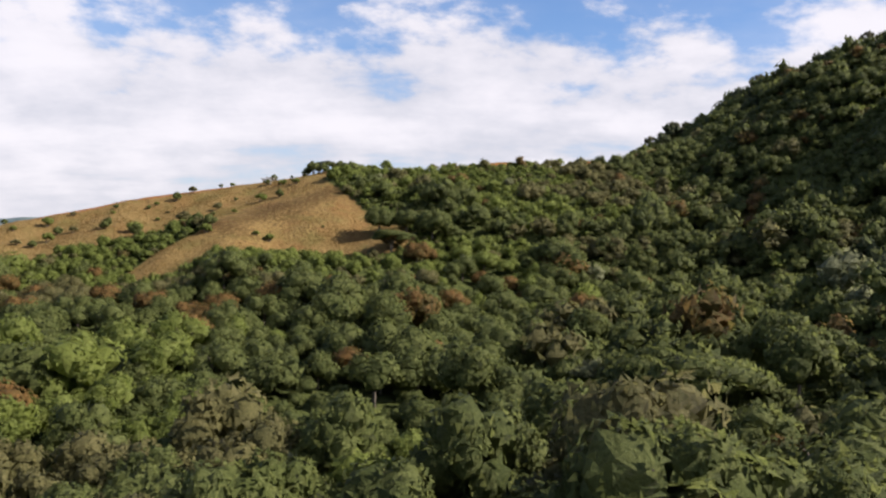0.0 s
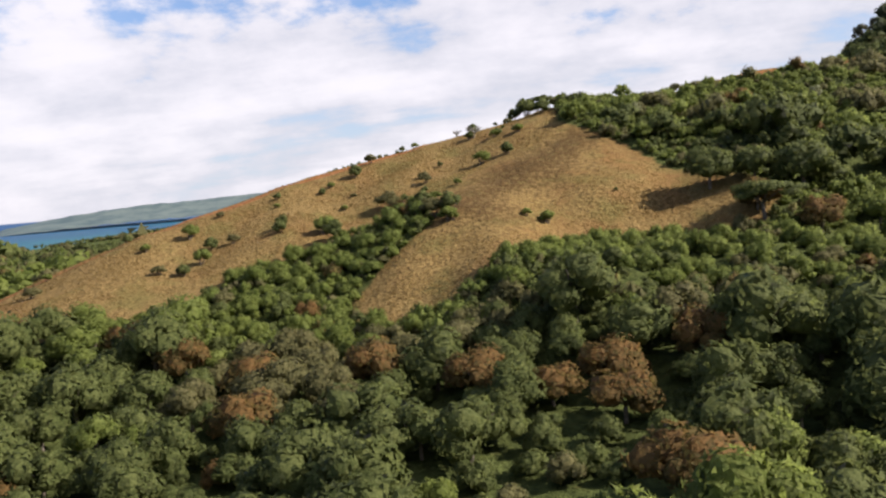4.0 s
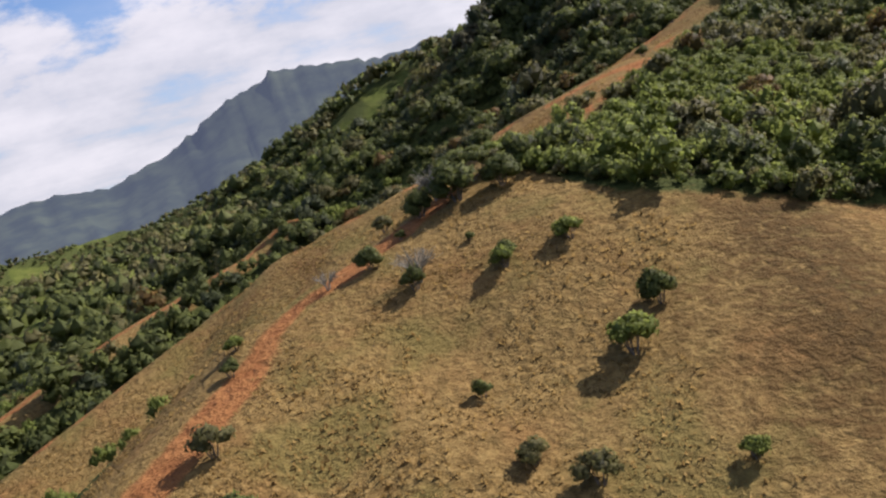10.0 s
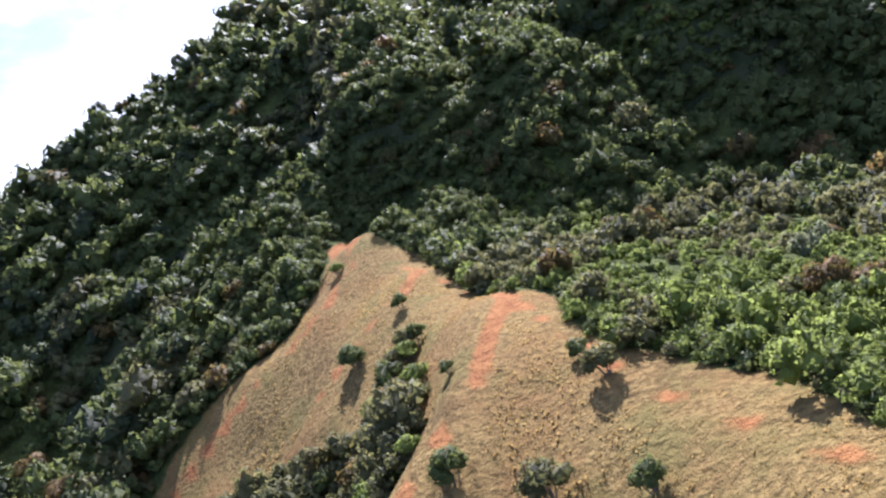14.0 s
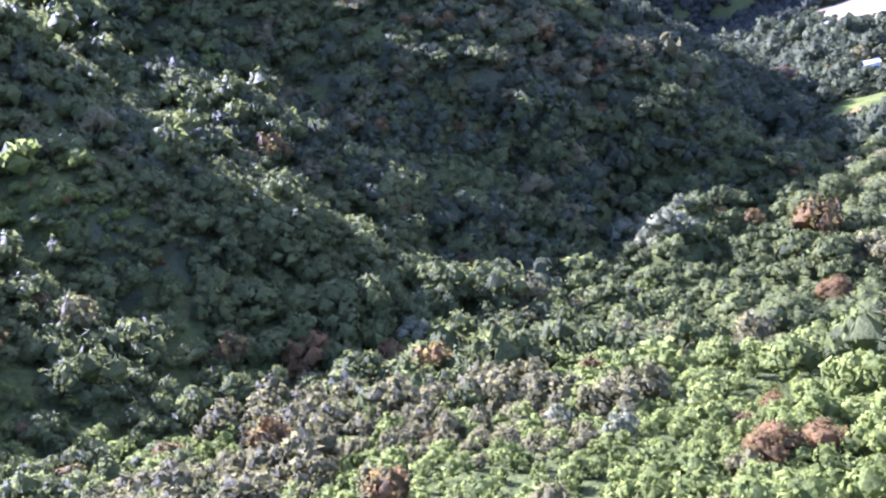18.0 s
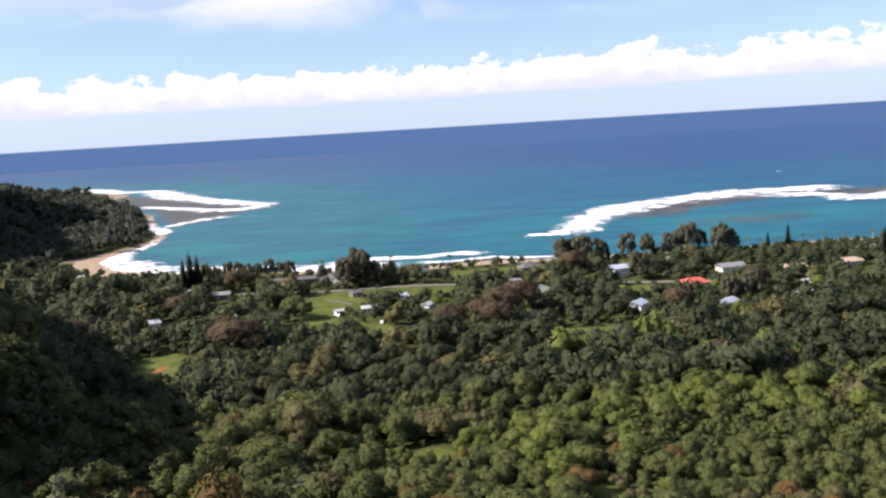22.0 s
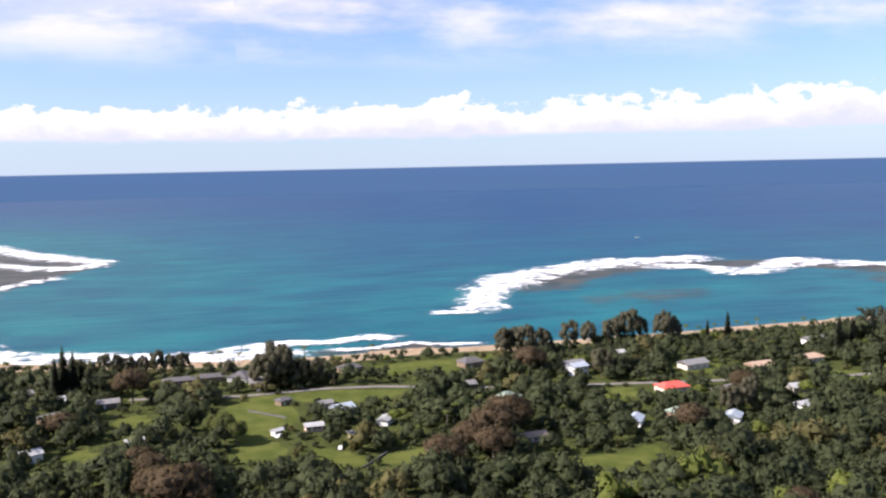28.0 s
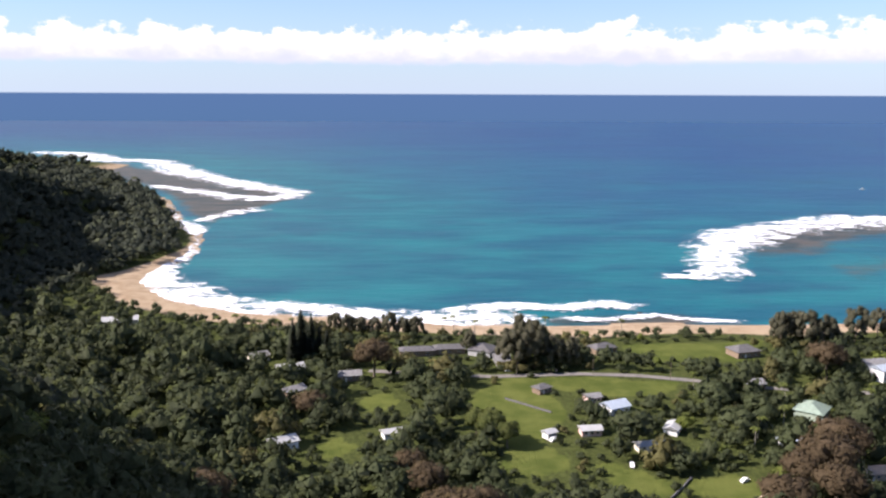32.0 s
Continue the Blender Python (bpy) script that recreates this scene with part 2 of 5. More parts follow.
def ground_material():
    m, t, b = material("ground", 0.95, 0.04)
    p = place_of(t)
    fine = noise_of(t, p, 0.55, 6, 0.62)
    broad = noise_of(t, p, 0.055, 4, 0.6)
    streak = noise_of(t, p, 1.3, 5, 0.65)
    soil = blend(t, ramp(t, fine, 0.3, 0.7), (0.034, 0.042, 0.013), (0.071, 0.084, 0.025))
    clod = noise_of(t, p, 0.75, 3, 0.6)
    dry = blend(t, ramp(t, streak, 0.3, 0.7), (0.133, 0.084, 0.030), (0.234, 0.157, 0.060))
    dry = blend(t, op(t, "MULTIPLY", ramp(t, clod, 0.5, 0.68), 0.6), dry, (0.086, 0.059, 0.022))
    dry = blend(t, op(t, "MULTIPLY", ramp(t, broad, 0.45, 0.68), 0.7), dry, (0.180, 0.095, 0.036))
    dry = blend(t, op(t, "MULTIPLY", ramp(t, noise_of(t, p, 0.09, 5, 0.6), 0.48, 0.66), 0.6), dry, (0.119, 0.102, 0.032))
    # darker red-brown patches within the dry grass
    brown_patch = blend(t, ramp(t, clod, 0.35, 0.65), (0.046, 0.030, 0.013), (0.109, 0.066, 0.025))
    lawn = blend(t, ramp(t, noise_of(t, p, 0.08, 5, 0.6), 0.3, 0.7), (0.059, 0.077, 0.017), (0.105, 0.118, 0.030))
    sand = blend(t, ramp(t, noise_of(t, p, 0.12, 4), 0.3, 0.7), (0.286, 0.206, 0.130), (0.378, 0.290, 0.193))
    red = blend(t, ramp(t, fine, 0.3, 0.7), (0.193, 0.077, 0.029), (0.277, 0.126, 0.047))
    rock = blend(t, ramp(t, noise_of(t, p, 0.12, 6, 0.65), 0.35, 0.65), (0.030, 0.040, 0.016), (0.060, 0.064, 0.032))
    c = soil
    edge = op(t, "MULTIPLY", op(t, "SUBTRACT", fine, 0.5), 0.7)
    for name, colour in (("rock", rock), ("lawn", lawn), ("dry", dry), ("brown_patch", brown_patch), ("red", red), ("sand", sand)):
        rag = op(t, "ADD", edge, op(t, "MULTIPLY", op(t, "SUBTRACT", clod, 0.5), 2.2)) if name == "brown_patch" else edge
        a = ramp(t, op(t, "ADD", attribute(t, name), rag), 0.25, 0.95) if name == "brown_patch" else ramp(t, op(t, "ADD", attribute(t, name), rag), 0.32, 0.68)
        c = blend(t, a, c, colour)
    t.links.new(c, b.inputs["Base Color"])
    bump_to(t, b, op(t, "ADD", op(t, "ADD", streak, fine), op(t, "MULTIPLY", clod, 1.2)), 0.8, 0.55)
    return m


def water_material():
    m, t, b = material("sea_water", 0.42, 0.05)
    p = place_of(t)
    shallow, reef, foam = attribute(t, "shallow"), attribute(t, "reef"), attribute(t, "foam")
    broad = noise_of(t, p, 0.006, 4, 0.6, (0.35, 1.0, 1.0))
    deep = blend(t, ramp(t, broad, 0.35, 0.65), (0.010, 0.039, 0.108), (0.011, 0.055, 0.119))
    teal = blend(t, ramp(t, noise_of(t, p, 0.015, 4, 0.6, (0.5, 1.0, 1.0)), 0.35, 0.68), (0.006, 0.067, 0.101), (0.008, 0.116, 0.134))
    c = blend(t, ramp(t, op(t, "ADD", shallow, op(t, "MULTIPLY", op(t, "SUBTRACT", broad, 0.5), 0.35)), 0.0, 1.0), deep, teal)
    # darker patches painted in for cloud shadow as well as sunken reef
    c = blend(t, op(t, "MULTIPLY", ramp(t, noise_of(t, p, 0.010, 4, 0.6, (0.5, 1.0, 1.0)), 0.56, 0.68), 0.55), c, (0.010, 0.046, 0.085))
    stone = blend(t, ramp(t, noise_of(t, p, 0.04, 5, 0.65, (0.6, 1.0, 1.0)), 0.35, 0.65), (0.025, 0.037, 0.035), (0.076, 0.066, 0.052))
    c = blend(t, ramp(t, op(t, "ADD", reef, op(t, "MULTIPLY", op(t, "SUBTRACT", noise_of(t, p, 0.03, 5, 0.6), 0.5), 0.8)), 0.3, 0.75), c, stone)
    t.links.new(c, b.inputs["Base Color"])
    waves = noise_of(t, p, 0.045, 5, 0.6, (0.3, 1.0, 1.0))
    bump_to(t, b, waves, 0.55, 2.5)
    return m


def foam_material():
    m, t, b = material("sea_foam", 0.7, 0.3)
    p = place_of(t)
    b.inputs["Base Color"].default_value = (0.86, 0.88, 0.88, 1)
    edge = attribute(t, "edge")
    n = ramp(t, noise_of(t, p, 0.05, 8, 0.68, (0.7, 1.0, 1.0)), 0.30, 0.70)
    lace = ramp(t, noise_of(t, p, 0.30, 6, 0.7, (0.5, 1.0, 1.0)), 0.35, 0.65)
    alpha = ramp(t, op(t, "ADD", edge, op(t, "ADD", op(t, "MULTIPLY", op(t, "SUBTRACT", n, 0.5), 1.25), op(t, "MULTIPLY", op(t, "SUBTRACT", lace, 0.5), 0.7))), 0.26, 1.15)
    t.links.new(alpha, b.inputs["Alpha"])
    bump_to(t, b, noise_of(t, p, 0.3, 4), 0.6, 0.6)
    return m


def far_material(name, a, b_col, scale, haze_glow=None):
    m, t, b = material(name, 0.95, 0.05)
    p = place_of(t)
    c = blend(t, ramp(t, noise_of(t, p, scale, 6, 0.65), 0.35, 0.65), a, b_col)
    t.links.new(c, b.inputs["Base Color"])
    # a bluish emission stands in for the haze in front of distant land
    if haze_glow:
        b.inputs["Emission Color"].default_value = (*haze_glow, 1)
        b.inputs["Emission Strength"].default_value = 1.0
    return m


GROUND = ground_material()
WATER = water_material()
FOAM = foam_material()
# both far surfaces emit a little blue as painted haze
FAR_HAZE_BLUE = far_material("hazed_mountain", (0.012, 0.018, 0.012), (0.036, 0.045, 0.024), 0.006, (0.044, 0.054, 0.084))
FAR_LAND = far_material("hazed_shore", (0.035, 0.050, 0.035), (0.085, 0.100, 0.070), 0.012, (0.040, 0.055, 0.078))
DRY_BLADES = foliage("dry_grass", (0.205, 0.130, 0.043), (0.290, 0.194, 0.070), (0.370, 0.260, 0.108), rough=0.95, spec=0.05, through_light=0.5, rounded=0.9, glow_through=(0.21, 0.13, 0.056))

# ---- the lie of the land ----
TABLE = np.random.default_rng(3).random((64, 64))


def value_noise(x, y, scale, octaves=4, gain=0.5):
    """Smooth noise from about -1 to 1, for arrays."""
    total, amp, norm = np.zeros_like(x, dtype=float), 1.0, 0.0
    for k in range(octaves):
        u, v = x / scale * 2**k + 17.3 * k, y / scale * 2**k + 9.1 * k
        i, j = np.floor(u).astype(int), np.floor(v).astype(int)
        fu, fv = u - i, v - j
        fu, fv = fu * fu * (3 - 2 * fu), fv * fv * (3 - 2 * fv)
        a, b = TABLE[i % 64, j % 64], TABLE[(i + 1) % 64, j % 64]
        c, d = TABLE[i % 64, (j + 1) % 64], TABLE[(i + 1) % 64, (j + 1) % 64]
        total += amp * ((a * (1 - fu) + b * fu) * (1 - fv) + (c * (1 - fu) + d * fu) * fv)
        norm += amp
        amp *= gain
    return total / norm * 2 - 1


def step(v, lo, hi):
    s = np.clip((v - lo) / (hi - lo), 0, 1)
    return s * s * (3 - 2 * s)


def to_line(x, y, line):
    """Distance to a polyline of (x, y, ...), the last value blended along it, and the side (from +1 on its left to -1 on its right)."""
    best, value, side = np.full(x.shape, 1e9), np.zeros(x.shape), np.zeros(x.shape)
    for p, q in zip(line, line[1:]):
        dx, dy = q[0] - p[0], q[1] - p[1]
        s = np.clip(((x - p[0]) * dx + (y - p[1]) * dy) / (dx * dx + dy * dy), 0, 1)
        d = np.hypot(x - p[0] - s * dx, y - p[1] - s * dy)
        near = d < best
        best = np.where(near, d, best)
        value = np.where(near, p[-1] + s * (q[-1] - p[-1]), value)
        off = (dx * (y - p[1]) - dy * (x - p[0])) / math.hypot(dx, dy)
        side = np.where(near, off / np.maximum(d, 6.0), side)
    return best, value, side


def inside(x, y, ring):
    odd = np.zeros(x.shape, bool)
    for (ax, ay), (bx, by) in zip(ring, ring[1:] + ring[:1]):
        if ay == by:
            continue
        odd ^= ((ay > y) != (by > y)) & (x < (bx - ax) * (y - ay) / (by - ay) + ax)
    return odd


SHORE = [
    (4900, -2100), (1700, -2050), (1150, -1950), (900, -1760), (760, -1560), (560, -1190), (486, -970), (440, -862), (421, -757), (432, -626),
    (389, -555), (330, -514), (240, -490), (170, -474), (105, -468), (35, -474), (-30, -463), (-85, -468), (-190, -470),
    (-295, -474), (-400, -486), (-520, -430), (-600, -200), (-690, 300), (-840, 900), (-900, 1290), (-720, 1480), (-560, 1900),
    (-800, 2600), (-1400, 3000),
]
LAND = SHORE + [(-1400, 4900), (4900, 4900)]

# ridges: the crest as (x, y, z), the fall to its left and right, and the roundness of the crest
RIDGES = [
    # the grassy spur and the rim that joins it to the mountain
    ([(-150, 55, 2), (-112, 100, 17), (-75, 144, 37), (-52, 170, 45), (-21, 204, 54), (11, 216, 62), (51, 243, 64), (77, 257, 68), (100, 272, 70), (118, 285, 72), (140, 303, 79)], 0.55, 0.34, 7),
    ([(-150, 165, 8), (-98, 218, 28), (-55, 258, 40), (-20, 277, 50), (-6, 275, 56), (8, 271, 59), (21, 267, 62), (33, 264, 64), (42, 260, 66), (52, 257, 67), (66, 256, 68), (80, 259, 69)], 1.0, 0.45, 2.5),
    ([(112, 283, 71), (100, 283, 67), (92, 292, 60), (80, 303, 49)], 0.8, 0.7, 2),
    ([(140, 304, 79), (127, 303, 75), (114, 305, 71), (104, 314, 65), (92, 326, 55), (80, 337, 45)], 0.9, 0.75, 2),
    ([(-120, 330, 15), (-38, 385, 39), (8, 405, 47), (59, 425, 56), (115, 424, 72)], 0.55, 0.55, 6),
    # the mountain behind, from its nose over the valley inland
    ([(120, 440, 80), (146, 448, 100), (172, 466, 113), (204, 460, 136), (258, 440, 160), (290, 402, 170), (352, 400, 190), (400, 400, 190), (440, 370, 178), (480, 325, 181), (560, 260, 170)], 1.3, 0.8, 7),
    # the shoulder above the spur, its terrace and the aretes behind it
    ([(118, 285, 57), (141, 306, 70), (156, 324, 86), (182, 340, 98), (208, 362, 104), (246, 420, 138), (310, 470, 165)], 0.39, 0.93, 6),
    ([(310, 350, 165), (260, 325, 142), (216, 306, 122), (198, 290, 97), (180, 284, 83), (160, 290, 81), (143, 304, 70)], 1.25, 1.01, 8),
    ([(480, 325, 181), (400, 305, 166), (314, 290, 143), (258, 277, 113), (237, 270, 112), (214, 274, 108), (198, 272, 96), (178, 262, 76)], 1.04, 1.31, 9),
    ([(480, 325, 181), (380, 255, 172), (300, 232, 145), (288, 231, 132), (272, 234, 117), (244, 225, 106), (222, 218, 82), (208, 218, 72), (190, 215, 58), (175, 203, 41)], 1.00, 1.20, 9),
    ([(296, 208, 151), (278, 202, 113), (255, 194, 97), (241, 188, 84), (227, 180, 73), (205, 178, 54), (184, 154, 44)], 1.11, 0.96, 9),
    ([(560, 260, 170), (440, 200, 168), (360, 170, 146), (320, 150, 117), (296, 146, 107), (280, 140, 91), (264, 116, 67), (249, 92, 44), (236, 80, 40), (220, 60, 22)], 1.26, 0.69, 9),
    # the shaded bluff and its bench
    ([(640, 100, 215), (430, 110, 195), (380, 70, 155), (354, 25, 149), (342, 2, 138), (331, -30, 115), (345, -113, 90), (350, -179, 60), (347, -215, 34), (344, -245, 12)], 0.65, 1.12, 16),
    ([(345, 84, 124), (318, 76, 106), (292, 60, 92), (282, 25, 88), (290, -15, 84), (308, -60, 78), (322, -100, 70)], 0.54, 2.2, 4),
    # the wall along the coast to the west
    ([(560, 260, 170), (640, 100, 215), (670, -150, 236), (715, -380, 214), (749, -555, 208), (740, -592, 178), (727, -630, 206), (717, -652, 196), (709, -680, 150), (696, -712, 150), (674, -765, 118), (662, -795, 98), (640, -845, 72), (600, -955, 36), (590, -1050, 14)], 0.85, 1.15, 10),
    ([(752, -560, 205), (900, -800, 160), (1020, -1100, 92), (900, -1500, 42), (800, -1750, 10)], 0.6, 1.25, 16),
    # hills to the east
    ([(600, 850, 100), (460, 862, 122), (398, 885, 140), (353, 905, 150), (310, 920, 143), (200, 1060, 98), (60, 1220, 60)], 0.45, 0.45, 14),
    ([(353, 905, 150), (320, 760, 105), (240, 660, 68)], 0.5, 0.5, 10),
    ([(60, 1500, 70), (-150, 1360, 74), (-350, 1270, 105), (-450, 1200, 82), (-560, 1140, 30)], 0.5, 0.5, 12),
]


def height(x, y):
    """The ground's height for arrays of places."""
    d = to_line(x, y, [(a, b, 0) for a, b in SHORE])[0]
    land = inside(x, y, LAND)
    sd = np.where(land, d, -d)
    plain = np.where(sd > 0, 4.2 * (1 - np.exp(-sd / 28)) + 0.25, np.maximum(-6, 0.06 * sd + 0.25))
    # the valley floor climbs inland
    plain = plain + np.where(sd > 0, 11 * step(y, -40, 150) * step(sd, 60, 300) + 40 * step(y, 350, 900) * step(x, -450, 200) * step(sd, 60, 300), 0)
    plain = plain + np.where(sd > 0, 9 * step(x, 110, 190) * step(y, -70, 50), 0)
    k, total = 5.5, np.zeros(x.shape)
    warp = 9 * value_noise(x, y, 70, 3)
    total += np.exp(np.minimum(plain, 400) / k)
    for line, left, right, round_top in RIDGES:
        h = np.full(x.shape, -99.0)
        flutes = 1 + 0.22 * value_noise(x, y, 26 + round_top, 3)
        for p, q in zip(line, line[1:]):
            dist, z, side = to_line(x + warp * 0.5, y - warp * 0.5, [p, q])
            slope = (left + right) / 2 + (left - right) / 2 * np.clip(side, -1, 1)
            dist = dist * (1 + (flutes - 1) * step(dist, 2, 14))
            h = np.maximum(h, z - slope * (np.sqrt(dist**2 + round_top**2) - round_top))
        h = np.where(h < 12, 12 - 10 * (1 - np.exp(np.minimum(h - 12, 0) / 10)) + (h - 12) * 0.25, h)
        total += np.exp(np.clip(h, -60, 420) / k)
    h = k * np.log(total)
    rough = step(h, 10, 40)
    return np.where(sd > -5, h + rough * (1.2 * value_noise(x, y, 24, 3) + 2.0 * value_noise(x, y, 80, 2)), plain)


FIELDS = [
    [(181, -314), (170, -338), (150, -345), (136, -330), (131, -297), (140, -278), (151, -266), (141, -244), (143, -232), (158, -226), (174, -230), (167, -256), (169, -283)],
    [(164, -350), (112, -352), (63, -342), (71, -325), (99, -317), (118, -326), (150, -340)],
    [(134, -244), (117, -235), (104, -219), (110, -206), (128, -212)],
    [(108, -210), (94, -225), (77, -229), (66, -213), (80, -200)],
    [(31, -192), (5, -192), (-33, -199), (-28, -182), (2, -169), (18, -177)],
    [(243, -164), (238, -184), (227, -190), (216, -178), (214, -147), (203, -136), (206, -119), (220, -126), (233, -143)],
    [(83, -412), (-16, -422), (10, -374), (70, -380)],
    [(-70, -300), (-45, -312), (-38, -290), (-62, -282)],
    [(-120, -352), (-150, -340), (-140, -318), (-108, -330)],
    [(-180, -300), (-215, -306), (-222, -280), (-188, -274)],
    [(-150, -180), (-230, -200), (-236, -176), (-160, -160)],
    [(252, -262), (240, -272), (228, -258), (243, -246)],
    [(218, -330), (236, -322), (228, -300), (210, -312)],
    [(97, -10), (84, -6), (78, -16), (86, -24), (96, -20)],
    [(44, 30), (34, 26), (32, 38), (42, 42)],
]
ROAD = [(230, -366), (190, -358), (164, -354), (115, -357), (84, -353), (54, -343), (20, -330), (-40, -318), (-100, -306), (-200, -290), (-330, -280)]
TRAIL = [(-112, 100), (-75, 144), (-52, 170), (-21, 204), (11, 216), (51, 243), (77, 257), (100, 272), (118, 285), (132, 297), (142, 307)]
TRAIL_B = [(-98, 218), (-55, 258), (-20, 277), (-6, 275), (8, 271), (21, 267), (33, 264), (42, 260), (52, 257), (66, 256), (80, 259)]
TRAIL_D = [(80, 337), (92, 326), (104, 314), (114, 305), (127, 303), (140, 304)]
TRAIL_E = [(80, 303), (92, 292), (100, 283), (112, 283)]
TRAIL_C = [(-120, 330), (-38, 385), (8, 405), (50, 422)]


def signed(x, y, ring):
    d = to_line(x, y, [(a, b, 0) for a, b in ring + ring[:1]])[0]
    return np.where(inside(x, y, ring), d, -d)


GRASS = [(-118, 95), (-92, 78), (-62, 92), (-45, 105), (-38, 118), (-32, 124), (-24, 134), (-15, 141), (-7, 138), (-5, 130), (-8, 118), (-13, 107), (-10, 96), (9, 94), (15, 106), (19, 118), (25, 129), (31, 133), (43, 131), (57, 127), (66, 143), (49, 160), (36, 174), (24, 185), (17, 194), (14, 202), (14, 209), (23, 218), (38, 225), (57, 244), (78, 256), (98, 269), (114, 277), (128, 287), (138, 297), (145, 306), (140, 311), (128, 311), (117, 316), (106, 326), (94, 336), (80, 344), (72, 330), (70, 310), (70, 292), (66, 274),
         (54, 268), (42, 271), (33, 275), (21, 278), (8, 282), (-6, 286), (-22, 288), (-60, 268), (-104, 228), (-130, 205), (-150, 170), (-150, 120)]
GRASS_C = [(-120, 320), (-60, 360), (-10, 388), (30, 404), (48, 420), (20, 430), (-40, 408), (-110, 352)]
GULLY = [(-95, 150), (-70, 178), (-46, 203), (-28, 219), (-24, 227), (-36, 224), (-56, 209), (-84, 184), (-106, 160)]


def covers(x, y, h):
    """How far each place is sand, lawn, dry grass, red earth or rock."""
    d = to_line(x, y, [(a, b, 0) for a, b in SHORE])[0]
    land = inside(x, y, LAND)
    wide = 33 + 10 * value_noise(x, y, 90, 2) + 10 * step(x, 300, 420) - 10 * step(-x, 40, 160)
    wide = wide * (1 - 0.85 * step(-y, 720, 800)) * (1 - 0.6 * step(-y, 600, 720))
    sand = np.where(land, step(wide - d, -6, 6), 1.0) * step(x, -480, -420)
    lawn = np.zeros(x.shape)
    for ring in FIELDS:
        lawn = np.maximum(lawn, step(signed(x, y, ring), -2, 3))
    # open green slopes among the woods of the far hills
    lawn = np.maximum(lawn, step(value_noise(x, y, 70, 3), 0.2, 0.4) * step(y, 480, 560) * land)
    wob = 5 * value_noise(x, y, 18, 3)
    dry = np.maximum(step(signed(x, y, GRASS) + wob, -2, 2), step(signed(x, y, GRASS_C) + wob, -2, 2))
    gully = step(signed(x, y, GULLY) + wob, -2, 2)
    dry = dry * (1 - gully)
    red = np.zeros(x.shape)
    brown_patch = np.zeros(x.shape)
    # lines along which the dry grass turns darker brown, with ragged edges
    for line, w in (([(22, 182), (15, 168), (11, 157), (7, 146), (1, 134)], 11), ([(28, 200), (40, 220), (52, 238)], 4), ([(10, 236), (36, 256), (52, 262)], 3), ([(72, 300), (95, 302), (125, 308)], 4)):
        dd = to_line(x, y, [(a, b, 0) for a, b in line])[0]
        brown_patch = np.maximum(brown_patch, 0.9 * step(w + 12 * value_noise(x, y, 14, 4) - dd, -11, 11))
    for line, w in ((TRAIL[:5], 1.9), (TRAIL[4:], 0.5), (TRAIL_B, 1.0), (TRAIL_C, 1.5), (TRAIL_D, 1.3), (TRAIL_E, 1.0)):
        dd = to_line(x, y, [(a, b, 0) for a, b in line])[0]
        red = np.maximum(red, step(w + 0.7 * value_noise(x, y, 9, 2) - dd, -0.8, 0.8))
    for cx, cy, r in ((144, 307, 4), (150, 310, 5), (156, 309, 4), (166, 301, 2.5), (118, 262, 3), (226, -152, 4)):
        red = np.maximum(red, step(r + 3 * value_noise(x, y, 7, 2) - np.hypot(x - cx, y - cy), -1, 1))
    road = to_line(x, y, [(a, b, 0) for a, b in ROAD])[0]
    return {"sand": sand if h is None else sand * step(9 - h, 0, 3), "lawn": lawn, "dry": dry, "red": red, "brown_patch": brown_patch * dry, "road": step(4.0 - road, -1, 1), "land": land, "shore": d}


def spaced(*runs):
    """Coordinates in runs of (from, to, step)."""
    return np.unique(np.round(np.concatenate([np.arange(a, b, s) for a, b, s in runs] + [[runs[-1][1]]]), 3))


def mesh_object(name, verts, faces, mat, smooth=False, floats=None, parent=None):
    """A mesh from arrays: verts (n, 3), faces (m, 3 or 4)."""
    me = bpy.data.meshes.new(name)
    n, w = faces.shape
    me.vertices.add(len(verts))
    me.vertices.foreach_set("co", np.ascontiguousarray(verts, np.float32).ravel())
    me.loops.add(n * w)
    me.loops.foreach_set("vertex_index", np.ascontiguousarray(faces, np.int32).ravel())
    me.polygons.add(n)
    me.polygons.foreach_set("loop_start", np.arange(0, n * w, w, dtype=np.int32))
    me.polygons.foreach_set("use_smooth", np.full(n, smooth))
    for key, values in (floats or {}).items():
        vector = np.ndim(values) == 2 and np.shape(values)[1] == 3 and len(values) == len(verts)
        a = me.attributes.new(key, "FLOAT_VECTOR" if vector else "FLOAT", "POINT")
        a.data.foreach_set("vector" if vector else "value", np.ascontiguousarray(values, np.float32).ravel())
    me.update(calc_edges=True)
    if mat:
        me.materials.append(mat)
    ob = new(name, me)
    if parent:
        ob.parent = parent
    return ob


def grid_faces(nx, ny):
    i = np.arange(nx * ny).reshape(ny, nx)
    return np.stack([i[:-1, :-1], i[:-1, 1:], i[1:, 1:], i[1:, :-1]], -1).reshape(-1, 4)


gx = spaced((-4900, -1400, 250), (-1400, -480, 46), (-480, -160, 11), (-160, 330, 3.2), (330, 760, 9), (760, 1500, 40), (1500, 4900, 250))
gy = spaced((-4900, -1500, 250), (-1500, -620, 32), (-620, -60, 8), (-60, 440, 3.2), (440, 760, 10), (760, 1500, 30), (1500, 4900, 250))
GX, GY = np.meshgrid(gx, gy)
GZ = height(GX, GY)
cov = covers(GX, GY, GZ)
steep = np.hypot(np.gradient(GZ, gx, axis=1), np.gradient(GZ, gy, axis=0))
